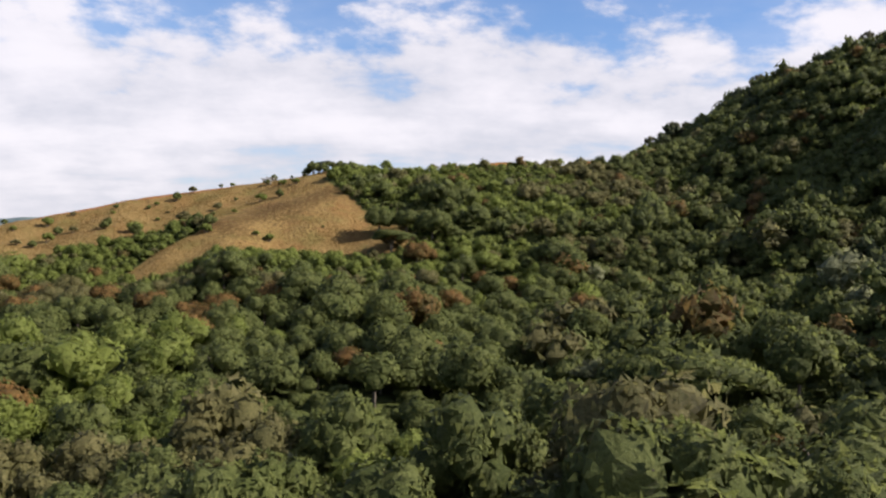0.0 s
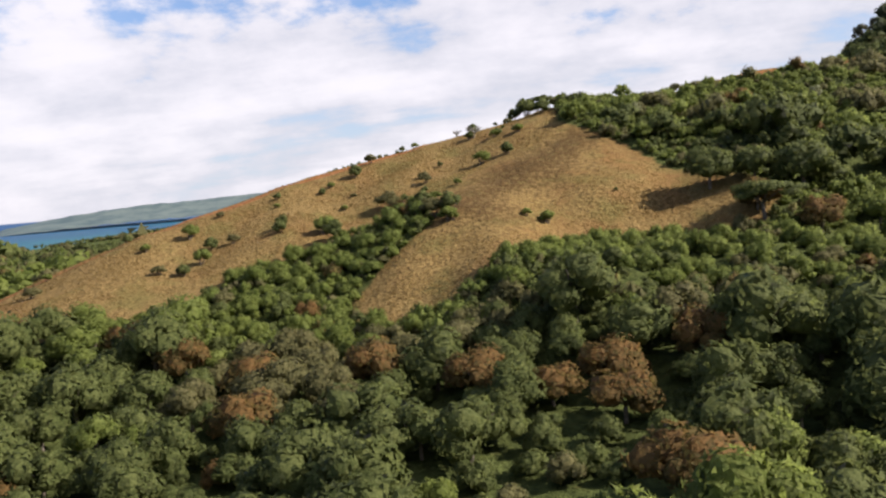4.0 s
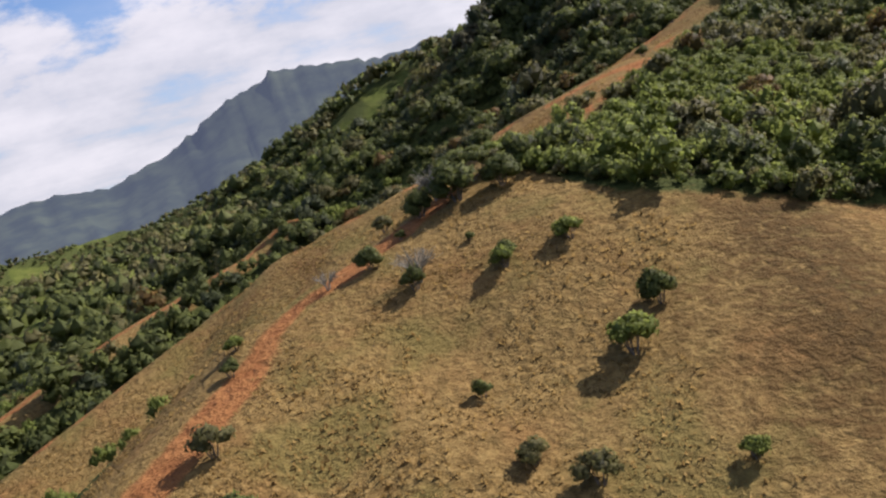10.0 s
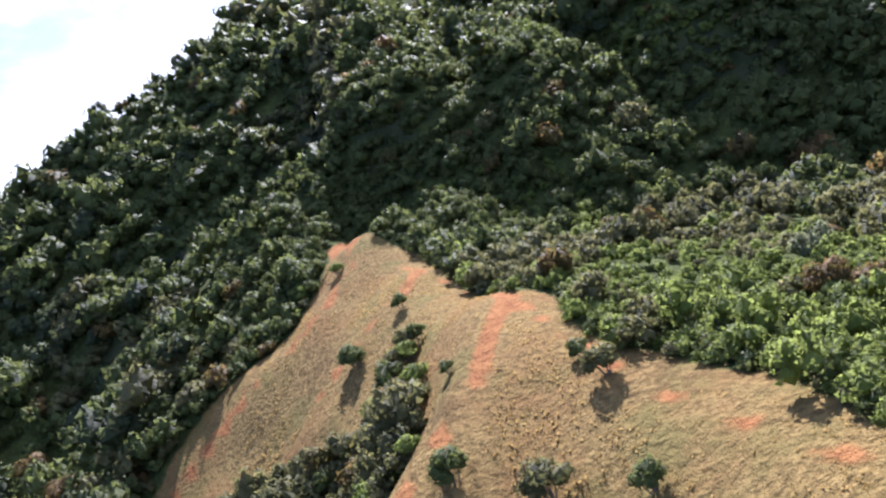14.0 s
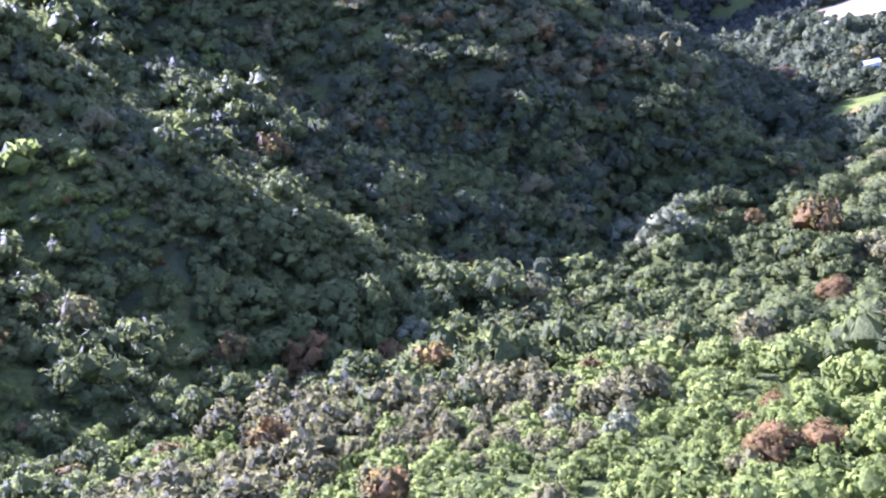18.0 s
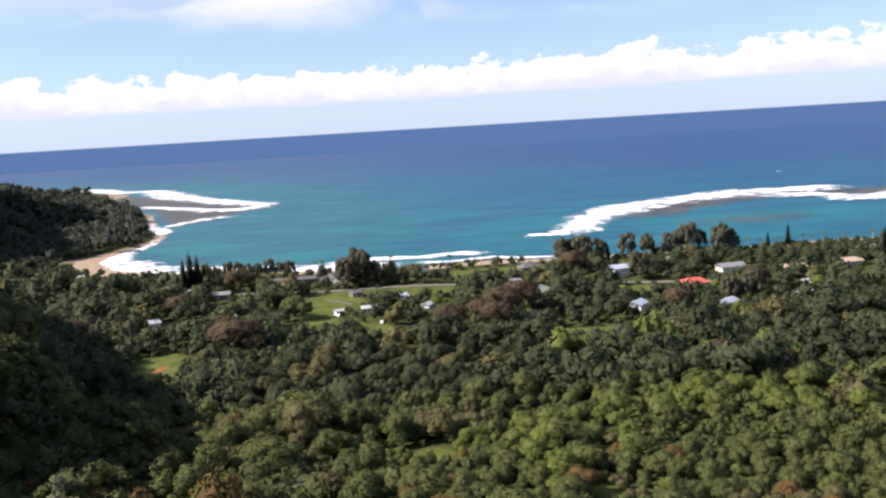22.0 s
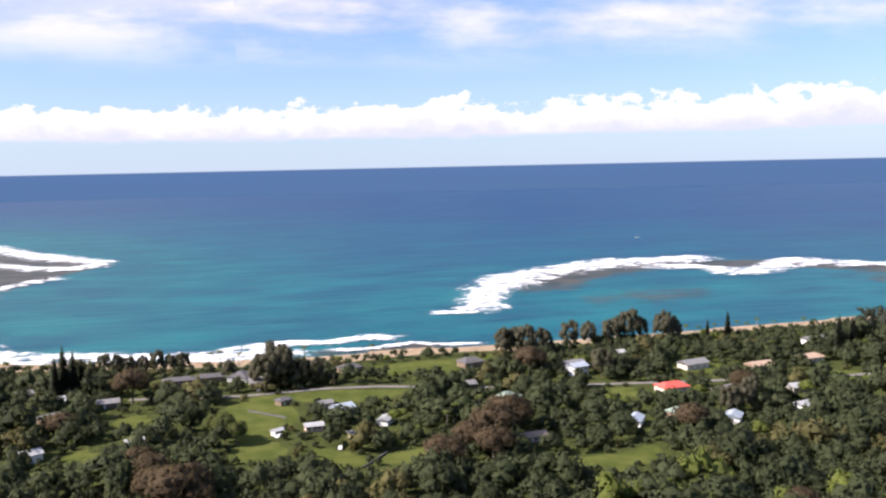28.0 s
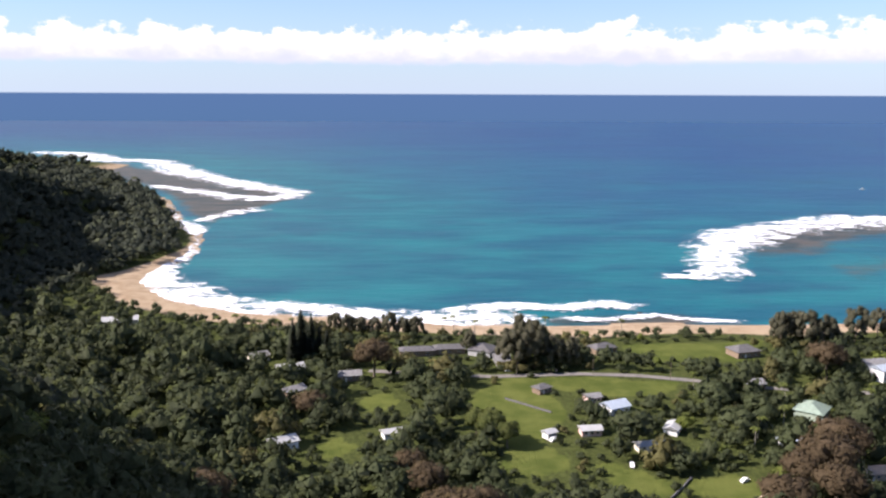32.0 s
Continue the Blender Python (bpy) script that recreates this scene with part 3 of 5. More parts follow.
cov["rock"] = step(steep + 0.15 * value_noise(GX, GY, 30, 3), 0.95, 1.25) * step(GZ, 25, 60) * (1 - cov["dry"])
GZ = GZ - 0.25 * cov["red"] * (GZ > 20)
ground = tagged(
    mesh_object("ground", np.stack([GX, GY, GZ], -1).reshape(-1, 3), grid_faces(len(gx), len(gy)), GROUND, True,
                {k: cov[k] for k in ("sand", "lawn", "dry", "brown_patch", "red", "rock")}),
    "hilly ground of dark soil, dry golden grass, red earth and beach sand", "ground", kind="structure")


def cell(x, y):
    return np.clip(np.searchsorted(gy, y) - 1, 0, len(gy) - 2), np.clip(np.searchsorted(gx, x) - 1, 0, len(gx) - 2)


def ground_at(x, y):
    """The height of the ground mesh, for arrays."""
    x, y = np.asarray(x, float), np.asarray(y, float)
    i = np.clip(np.searchsorted(gx, x) - 1, 0, len(gx) - 2)
    j = np.clip(np.searchsorted(gy, y) - 1, 0, len(gy) - 2)
    u, v = (x - gx[i]) / (gx[i + 1] - gx[i]), (y - gy[j]) / (gy[j + 1] - gy[j])
    return (GZ[j, i] * (1 - u) + GZ[j, i + 1] * u) * (1 - v) + (GZ[j + 1, i] * (1 - u) + GZ[j + 1, i + 1] * u) * v


# ---- the sea ----
REEFS = [
    [(-10, -640), (-60, -600), (-200, -610), (-420, -640), (-700, -640), (-700, -820), (-590, -930), (-440, -960), (-360, -985), (-260, -925), (-170, -860), (-85, -745)],
    [(440, -930), (420, -1080), (360, -1260), (470, -1390), (600, -1600), (860, -1900), (1100, -2150), (1120, -2350), (900, -1750), (640, -1400), (520, -1150), (460, -960)],
    [(120, -500), (20, -505), (-20, -480), (20, -470), (110, -470)],
]
wx = spaced((-4900, -1000, 260), (-1000, 700, 14), (700, 1500, 60), (1500, 4900, 260))
wy = spaced((-4900, -2300, 160), (-2300, -1200, 30), (-1200, -400, 11), (-400, 1600, 60), (1600, 4900, 260))
WX, WY = np.meshgrid(wx, wy)
shore_d = to_line(WX, WY, [(a, b, 0) for a, b in SHORE])[0]
swell = 60 * value_noise(WX * 0.5, WY, 160, 3)
reef = np.zeros(WX.shape)
for ring in REEFS:
    reef = np.maximum(reef, step(signed(WX, WY, ring) + 0.4 * swell, -25, 45))
reef = reef * (1 - 0.75 * step(signed(WX, WY, REEFS[0]) + 0.6 * swell, 50, 130))
lagoon = step(signed(WX, WY, REEFS[0]) + 0.3 * swell, -10, 30) * step(WY, -860, -640)
shallow = np.clip(0.8 * step(620 - shore_d + swell, 0, 600) + 0.5 * step(1900 - shore_d + 2 * swell, 0, 1500), 0, 1)
reef = reef * (1 - 0.5 * lagoon) * (1 - 0.6 * lagoon * step(value_noise(WX, WY, 120, 3), -0.35, 0.1))
WZ = 0.35 * value_noise(WX * 0.35, WY, 26, 2) * step(shore_d, 5, 60)
tagged(mesh_object("water", np.stack([WX, WY, WZ], -1).reshape(-1, 3), grid_faces(len(wx), len(wy)), WATER, True,
                   {"shallow": shallow, "reef": reef, "foam": reef * 0}),
       "blue ocean shading to turquoise shallows over brown reef", "sea", kind="structure")


def surf(name, line, label):
    """A run of white water along a line of (x, y, half width), humped in its middle."""
    pts = []
    for p, q in zip(line, line[1:]):
        n = max(2, int(math.hypot(q[0] - p[0], q[1] - p[1]) / 6))
        pts += [[p[k] + (q[k] - p[k]) * i / n for k in range(3)] for i in range(n)]
    pts = np.array(pts + [list(line[-1])])
    run = np.gradient(pts[:, :2], axis=0)
    run /= np.linalg.norm(run, axis=1, keepdims=True)
    across = np.stack([-run[:, 1], run[:, 0]], 1)
    lanes = np.linspace(-1, 1, 9)
    half = pts[:, 2] * (1 + 0.35 * value_noise(pts[:, 0], pts[:, 1], 35, 3))
    xy = pts[:, None, :2] + across[:, None] * (lanes[None, :, None] * half[:, None, None] * 1.8)
    end = np.minimum(np.arange(len(pts)), np.arange(len(pts))[::-1]) / 3.0
    edge = (0.92 - 0.92 * lanes[None] ** 2) * np.clip(end, 0, 1)[:, None]
    z = 0.6 + 0.9 * (1 - lanes[None] ** 2) * np.clip(half / 14, 0.2, 1.2)[:, None] + 0.25 * value_noise(xy[..., 0], xy[..., 1], 9, 2)
    v = np.concatenate([xy, z[..., None]], -1).reshape(-1, 3)
    return tagged(mesh_object(name, v, grid_faces(9, len(pts)), FOAM, True, {"edge": edge}), label, "surf", "surf on the reefs", "stuff")


surf("surf", [(620, -1290, 6), (560, -1150, 9), (500, -985, 13), (455, -900, 13), (440, -830, 7), (428, -757, 9), (428, -690, 11), (418, -620, 15), (372, -566, 19), (325, -532, 16), (240, -508, 14), (180, -492, 14), (105, -484, 9)], "white surf washing up the curved beach")
surf("surf", [(195, -502, 8), (158, -518, 11), (128, -530, 10), (100, -522, 9), (60, -532, 10), (28, -524, 6)], "broken white waves close to the beach")
surf("surf", [(110, -498, 4), (70, -488, 4), (30, -500, 4), (4, -485, 4), (-30, -478, 3)], "thin white wash on the shallow rock shelf")
surf("surf", [(-8, -640, 7), (-40, -632, 9), (-66, -640, 16), (-84, -700, 19), (-110, -770, 24), (-172, -858, 27), (-262, -918, 30), (-360, -968, 30), (-430, -962, 27), (-510, -985, 20)], "long white breaker on the outer reef")
surf("surf", [(-380, -925, 19), (-440, -850, 19), (-445, -790, 16), (-510, -830, 19), (-600, -890, 24), (-625, -915, 16)], "white breakers across the reef")
surf("surf", [(-600, -870, 19), (-660, -800, 24), (-760, -760, 24), (-900, -740, 24)], "white breakers across the reef")
surf("surf", [(1180, -2240, 24), (1050, -2200, 30), (880, -1960, 35), (780, -1950, 27), (640, -1640, 30), (560, -1520, 27), (470, -1390, 24), (362, -1262, 16)], "white breaker on the far reef")
surf("surf", [(362, -1262, 16), (420, -1200, 22), (480, -1240, 19), (560, -1330, 14), (640, -1400, 11)], "white breaker on the far reef")
surf("surf", [(400, -1100, 12), (440, -1040, 11), (462, -965, 11)], "white breaker on the far reef")

# ---- distance ----


def far_range(name, mat, label, crest, r0, depth, base, flute):
    """A range far off: crest is (azimuth to the left in degrees, height) along an arc of radius r0."""
    az = np.linspace(crest[0][0], crest[-1][0], 220)
    order = np.argsort([c[0] for c in crest])
    top = np.interp(az, np.array([c[0] for c in crest])[order], np.array([c[1] for c in crest])[order])
    rows = np.linspace(-1, 1, 31)
    A, Q = np.meshgrid(az, rows)
    R = r0 + Q * depth
    X, Y = -np.sin(np.radians(A)) * R, np.cos(np.radians(A)) * R
    ridge = np.abs(value_noise(A * 40, Q * 60, 60, 4))
    fall = np.clip(1 - np.abs(Q) ** 0.85 * (0.75 + flute * ridge), 0, 1)
    crag = 1 + 0.05 * value_noise(A * 60, Q * 20, 30, 4)
    Z = base + (top[None] * crag - base) * fall
    return tagged(mesh_object(name, np.stack([X, Y, Z], -1).reshape(-1, 3), grid_faces(220, 31), mat, True), label, "mountain", kind="structure")


far_range("backdrop_mountain", FAR_HAZE_BLUE, "jagged mountains far behind the green hills, blue-grey with painted glowing haze",
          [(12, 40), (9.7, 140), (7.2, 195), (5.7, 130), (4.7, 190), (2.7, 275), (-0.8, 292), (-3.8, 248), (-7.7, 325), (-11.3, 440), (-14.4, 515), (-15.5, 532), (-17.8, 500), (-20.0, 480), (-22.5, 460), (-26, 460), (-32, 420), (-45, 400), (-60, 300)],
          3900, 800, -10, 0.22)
far_range("backdrop_shore", FAR_LAND, "low dark plateau across the bay, with bluish glowing haze painted in", [(42.5, 0), (41.5, 22), (38, 52), (34, 74), (28, 82), (22, 96), (16, 110), (10, 100)], 3700, 420, -4, 0.15)

# ---- plants ----


def part(name, bm, mat, parent, label=""):
    """Links a bmesh as one mesh object under a thing or a part."""
    me = bpy.data.meshes.new(name)
    bm.to_mesh(me)
    bm.free()
    me.materials.append(mat)
    ob = new(name, me)
    ob.parent = parent
    return tagged(ob, label)


GOLD = (1 + 5**0.5) / 2
ICO_V = np.array([(-1, GOLD, 0), (1, GOLD, 0), (-1, -GOLD, 0), (1, -GOLD, 0), (0, -1, GOLD), (0, 1, GOLD), (0, -1, -GOLD), (0, 1, -GOLD), (GOLD, 0, -1), (GOLD, 0, 1), (-GOLD, 0, -1), (-GOLD, 0, 1)]) / math.hypot(1, GOLD)
ICO_F = np.array([(a, b, c) for a in range(12) for b in range(a + 1, 12) for c in range(a + 1, 12) if b != c
                  and all(abs(np.linalg.norm(ICO_V[i] - ICO_V[j]) - 1.0515) < 0.01 for i, j in ((a, b), (b, c), (a, c))) and np.dot(np.cross(ICO_V[b] - ICO_V[a], ICO_V[c] - ICO_V[a]), ICO_V[a]) > 0])
ICO = bmesh.new()
bmesh.ops.create_icosphere(ICO, subdivisions=1, radius=1)
ICO2_V = np.array([v.co[:] for v in ICO.verts])
ICO2_F = np.array([[v.index for v in f.verts] for f in ICO.faces])
ICO.free()


OCT_V = np.array([(1, 0, 0), (-1, 0, 0), (0, 1, 0), (0, -1, 0), (0, 0, 1), (0, 0, -1)], float) * 1.05
OCT_F = np.array([(0, 2, 4), (2, 1, 4), (1, 3, 4), (3, 0, 4), (2, 0, 5), (1, 2, 5), (3, 1, 5), (0, 3, 5)])


def crown_mesh(rng, lobes, tufts, tuft, top=1.0, fine=False, spread=0.58, lobe=0.42, flat=0.75, droop=0.0):
    """A domed crown about 1 m in radius and 2 * flat high, its middle at 0: rounded leafy lobes set with small pointed leaf clumps. Gives points, faces and the way each point faces."""
    verts, faces, ways, count = [], [], [], 0
    squash = np.array([1, 1, flat])
    k = np.arange(lobes)
    rise = 1 - (k + 0.5) / lobes * 1.35
    a = k * 2.4 + rng.random() * 6.283 + rng.normal(0, 0.3, lobes)
    level = np.sqrt(np.maximum(0.0, 1 - rise**2))
    c = np.stack([np.cos(a) * level, np.sin(a) * level, rise], 1) * (spread * rng.uniform(0.75, 1.2, (lobes, 1))) * squash
    size = lobe * rng.uniform(0.75, 1.3, lobes)
    sv, sf = (ICO2_V, ICO2_F) if fine else (ICO_V, ICO_F) if tufts > 200 else (OCT_V, OCT_F)
    up = np.array([0, 0, 0.35])

    def facing(n, p):
        d = n + 0.9 * p / np.maximum(np.linalg.norm(p, axis=-1, keepdims=True), 0.05) + up
        return d / np.linalg.norm(d, axis=-1, keepdims=True)

    for i in range(lobes):
        v = sv * size[i] * 0.86 * squash * (1 + 0.13 * rng.standard_normal((len(sv), 1))) + c[i]
        verts.append(v)
        faces.append(sf + count)
        ways.append(facing(sv / np.linalg.norm(sv, axis=1, keepdims=True), v))
        count += len(v)
    made = 0
    while made < tufts:
        i = rng.integers(lobes)
        n = rng.standard_normal(3)
        n[2] = abs(n[2]) * 1.1 - 0.4
        n /= np.linalg.norm(n)
        q = c[i] + n * size[i] * squash
        # keep to the outside of the crown
        other = ((q - c) / (size[:, None] * squash)) ** 2
        if (other.sum(1) < 0.8).any():
            continue
        t = tuft * rng.uniform(0.5, 1.35)
        side = np.cross(n, rng.standard_normal(3))
        side /= np.linalg.norm(side)
        along = np.cross(n, side)
        lean = rng.uniform(0.1, 0.8)
        tip = q + (along * (1 - lean) + n * lean) * t * 1.5 + np.array([0, 0, -droop * t])
        foot = q - along * t * 0.75 - n * t * 0.15
        w = np.vstack([foot + side * t * rng.uniform(0.5, 0.9), tip, foot - side * t * rng.uniform(0.5, 0.9)])
        verts.append(w)
        faces.append(np.array([[0, 2, 1]]) + count)
        ways.append(np.repeat(facing(n + 0.35 * rng.standard_normal(3), q)[None], 3, 0))
        count += 3
        made += 1
    v = np.vstack(verts)
    v[:, 2] *= top
    return v, np.vstack(faces), np.vstack(ways)


def outward(v):
    """From the foot out to each point, for the shading."""
    lo, hi = v.min(0), v.max(0)
    d = (v - np.array([(lo[0] + hi[0]) / 2, (lo[1] + hi[1]) / 2, lo[2] * 0.75 + hi[2] * 0.25])) / np.maximum(hi - lo, 0.01)
    return d / np.maximum(np.linalg.norm(d, axis=1, keepdims=True), 1e-4)


def crown_object(name, v, f, mat, parent, label="", way=None):
    ob = mesh_object(name, v, f, mat, False, {"tone": np.full(len(v), 0.5), "outward": outward(v) if way is None else way}, parent)
    return tagged(ob, label)


def limb(bm, a, b, ra, rb, sides=6):
    """A tapered round piece from a to b."""
    a, b = Vector(a), Vector(b)
    q = (b - a).to_track_quat("Z", "Y").to_matrix()
    rings = []
    for p, r in ((a, ra), (b, rb)):
        rings.append([bm.verts.new(p + q @ Vector((math.cos(i * 6.2832 / sides) * r, math.sin(i * 6.2832 / sides) * r, 0))) for i in range(sides)])
    for i in range(sides):
        bm.faces.new((rings[0][i], rings[0][(i + 1) % sides], rings[1][(i + 1) % sides], rings[1][i]))
    bm.faces.new(rings[1])


def trunk_mesh(rng, h, r, spread, limbs=5):
    bm = bmesh.new()
    fork = (rng.normal(0, 0.04) * h, rng.normal(0, 0.04) * h, h * 0.55)
    limb(bm, (0, 0, -1.0), fork, r, r * 0.7)
    for k in range(limbs):
        a = k * 6.283 / limbs + rng.random()
        end = (fork[0] + math.cos(a) * spread, fork[1] + math.sin(a) * spread, h * (0.9 + 0.25 * rng.random()))
        limb(bm, fork, end, r * 0.5, r * 0.16, 5)
    return bm


def tree_thing(name, rng, mat, radius, tall, label, category="tree", fine=False, bark=None, lobes=9, tufts=380, tuft=0.10, **shape):
    """One tree: trunk with limbs, and a crown of leaf clumps. radius and tall in metres."""
    thing = tagged(new(name), label, category)
    flat = shape.pop("flat", 0.7)
    crown_h = min(tall * 0.9, radius * flat * 2.0)
    part("trunk", trunk_mesh(rng, tall - crown_h * 0.35, radius * 0.07, radius * 0.55), bark or BARK, thing)
    v, f, way = crown_mesh(rng, lobes, tufts, tuft, flat=flat, fine=fine, **shape)
    v = v * radius + np.array([0, 0, tall - radius * flat * 0.95])
    crown_object("crown", v, f, mat, thing, way=way)
    return thing


def stand(ob, x, y, turn=0.0, scale=1.0, sink=0.2):
    ob.matrix_basis = pose(x, y, float(ground_at(x, y)) - sink, 0, 0, turn) @ Matrix.Scale(scale, 4)
    return ob


def plant(first, places, rng, lo=0.85, hi=1.15, group=""):
    """Puts a thing at the first of the places and copies at the rest."""
    out = []
    for k, (x, y, *s) in enumerate(places):
        size = (s[0] if s else 1.0) * rng.uniform(lo, hi)
        z = float(ground_at(x, y)) - 0.2
        m = pose(x, y, z, 0, 0, rng.uniform(0, 360))
        if k == 0:
            ob = first
            ob.matrix_basis = m
        else:
            ob = copy_thing(first, m)
        ob.scale = (size, size, size * rng.uniform(0.9, 1.12))
        if group:
            ob["group"] = group
        out.append(ob)
    return out


HOUSES = [
    # x, y, length, depth, turn, wall height, roof, wall colour
    (273, -364, 14, 9, 20, 3.0, "white", "cream"), (294, -388, 10, 8, 35, 2.8, "grey", "cream"), (240, -352, 12, 8, 10, 2.8, "grey", "brown"), (267, -328, 11, 8, 40, 2.8, "grey", "brown"),
    (203, -396, 20, 8, 5, 3.0, "dark", "brown"), (184, -400, 18, 8, 5, 3.0, "dark", "brown"), (164, -396, 12, 14, 60, 3.2, "dark", "grey"), (155, -378, 8, 12, 5, 2.6, "grey", "grey"),
    (140, -328, 8, 6, 35, 2.6, "dark", "brown"), (117, -313, 7, 6, 15, 2.8, "grey", "pink"), (109, -299, 11, 9, 25, 3.2, "steel", "white"), (89, -272, 9, 6, 60, 2.6, "white", "white"),
    (105, -253, 12, 5, 10, 2.4, "white", "cream"), (127, -271, 9, 6, 5, 2.6, "white", "pink"), (146, -268, 5, 4, 30, 2.4, "white", "white"), (11, -389, 15, 12, 15, 3.4, "dark", "brown"),
    (93, -398, 14, 10, 25, 3.2, "dark", "brown"), (16, -290, 15, 13, 50, 3.6, "green", "green"), (23, -222, 13, 7, 8, 2.6, "tan", "tan"), (263, -259, 11, 8, 30, 3.6, "white", "white"),
    (216, -271, 9, 5, 20, 2.4, "white", "white"), (398, -471, 22, 9, 15, 3.2, "white", "cream"), (42, -256, 9, 7, 40, 2.8, "steel", "white"), (-52, -360, 14, 10, 10, 3.4, "grey", "white"),
    (-86, -287, 17, 11, 8, 3.2, "red", "cream"), (-48, -342, 11, 9, 20, 6.0, "steel", "white"), (-36, -232, 11, 8, 55, 3.0, "steel", "white"), (-92, -382, 13, 9, 5, 3.2, "white", "cream"),
    (-128, -338, 18, 10, 12, 3.2, "grey", "cream"), (-166, -321, 16, 9, 8, 3.0, "tan", "brown"), (-137, -231, 13, 8, 12, 3.0, "white", "white"), (-87, -222, 10, 8, 50, 3.2, "steel", "white"),
    (-112, -272, 13, 9, 20, 3.0, "grey", "brown"), (-155, -266, 11, 8, 10, 3.0, "white", "cream"), (-210, -330, 15, 10, 8, 3.2, "tan", "cream"), (-250, -380, 16, 10, 5, 3.2, "grey", "white"),
    (-64, -240, 10, 7, 30, 3.0, "green", "brown"), (30, -330, 12, 8, 10, 3.0, "grey", "brown"),
]
OPEN = [(x, y, max(a, b) * 0.55 + 1.2) for x, y, a, b, *_ in HOUSES] + [(74, -222, 5), (116, -234, 4)]


def free_of(x, y, margin=0.0):
    """True where trees may stand."""
    c = covers(x, y, None)
    ok = c["land"] & (c["shore"] > 43 - 8 * step(x, 0, 60) - 9 * step(-x, -40, 20) - 22 * step(-y, 560, 740)) & (c["lawn"] < 0.35) & (c["red"] < 0.4) & (c["road"] < 0.4) & (c["sand"] < 0.5)
    for hx, hy, r in OPEN:
        ok &= np.hypot(x - hx, y - hy) > r
    return ok, c


def scatter(rng, x0, x1, y0, y1, gap):
    """Jittered places on a grid, closer together on steep ground."""
    xs, ys = np.meshgrid(np.arange(x0, x1, gap), np.arange(y0, y1, gap))
    xs = xs + (np.arange(xs.shape[0]) % 2)[:, None] * gap / 2
    x, y = xs.ravel() + rng.uniform(-0.42, 0.42, xs.size) * gap, ys.ravel() + rng.uniform(-0.42, 0.42, xs.size) * gap
    more = [(x, y)]
    for limit in (0.6, 1.0):
        u, v = x + rng.uniform(-0.5, 0.5, x.size) * gap, y + rng.uniform(-0.5, 0.5, x.size) * gap
        ok = steep[cell(u, v)] > limit
        more.append((u[ok], v[ok]))
    return np.concatenate([m[0] for m in more]), np.concatenate([m[1] for m in more])


KINDS = {"green": LEAF_GREEN, "light": LEAF_LIGHT, "olive": LEAF_OLIVE, "rust": LEAF_RUST, "silver": LEAF_SILVER, "plain": LEAF_PLAIN}
bins = {k: [[], [], [], 0, []] for k in KINDS}


def add_canopy(rng, x, y, radius, kind, templates):
    """Adds many crowns, one at each place, to the woods."""
    z = ground_at(x, y)
    tone = np.clip(0.5 + 0.65 * value_noise(x, y, 32, 3) + rng.normal(0, 0.22, len(x)), 0, 1)
    for i in range(len(x)):
        v, f, way = templates[rng.integers(len(templates))]
        a, r = rng.random() * 6.283, radius[i]
        ca, sa = math.cos(a) * r, math.sin(a) * r
        tall = r * rng.uniform(0.85, 1.3)
        w = np.empty_like(v)
        w[:, 0] = v[:, 0] * ca - v[:, 1] * sa + x[i]
        w[:, 1] = v[:, 0] * sa + v[:, 1] * ca + y[i]
        w[:, 2] = v[:, 2] * tall + z[i] + tall * 0.5 + (rng.uniform(0, 0.55) * r if r > 2.4 else 0)
        b = bins[kind[i]]
        b[0].append(w)
        b[1].append(f + b[3])
        b[2].append(np.full(len(v), tone[i]))
        b[3] += len(v)
        o = way.copy()
        o[:, 0], o[:, 1] = way[:, 0] * ca / r - way[:, 1] * sa / r, way[:, 0] * sa / r + way[:, 1] * ca / r
        b[4].append(o)


def kind_of(rng, x, y):
    """Which leaves grow where: patches of light scrub, rusty flowering trees, silvery leaved groves."""
    n1 = value_noise(x, y, 60, 3)
    n2 = value_noise(x + 500, y - 300, 38, 3)
    u = rng.random(len(x))
    k = np.full(len(x), "green", dtype=object)
    scrub = (y > 95) & (y < 330) & (x < 175)
    k[(n1 + 0.5 * (u - 0.5) + (0.35 + 0.45 * (x < 130) * (y > 175)) * scrub + 0.20 * ((y > -60) & (y < 95) & (x < 62)) + 0.30 * ((y > -60) & (y < 95) & (x < 25)) - 0.25 * (x > 105) - 0.2 * (y < -40)) > 0.27] = "light"
    k[(k == "light") & (x > 62) & (y > -10) & (y < 70)] = "green"
    k[(n2 + 0.6 * (u - 0.5)) > 0.36] = "olive"
    k[(u > 0.975) & (y > -60)] = "rust"
    grove = np.hypot(x - 185, y - 74) < 13 + 5 * n2
    k[grove] = "silver"
    k[(u < 0.003) & (y > 95)] = "silver"
    return k


RV = np.random.default_rng(21)
FINE_T = [crown_mesh(RV, 8, 430, 0.085, flat=RV.uniform(0.75, 1.0)) for _ in range(14)]
NEAR_T = [crown_mesh(RV, 6, 150, 0.125, flat=RV.uniform(0.75, 1.0)) for _ in range(12)]
MID_T = [crown_mesh(RV, 5, 88, 0.155, flat=RV.uniform(0.75, 1.0), lobe=0.46) for _ in range(12)]
BACK_T = [crown_mesh(RV, 4, 44, 0.20, flat=RV.uniform(0.75, 1.0), lobe=0.5) for _ in range(10)]
FAR_T = [crown_mesh(RV, 3, 14, 0.30, flat=RV.uniform(0.7, 0.95), lobe=0.56) for _ in range(8)]

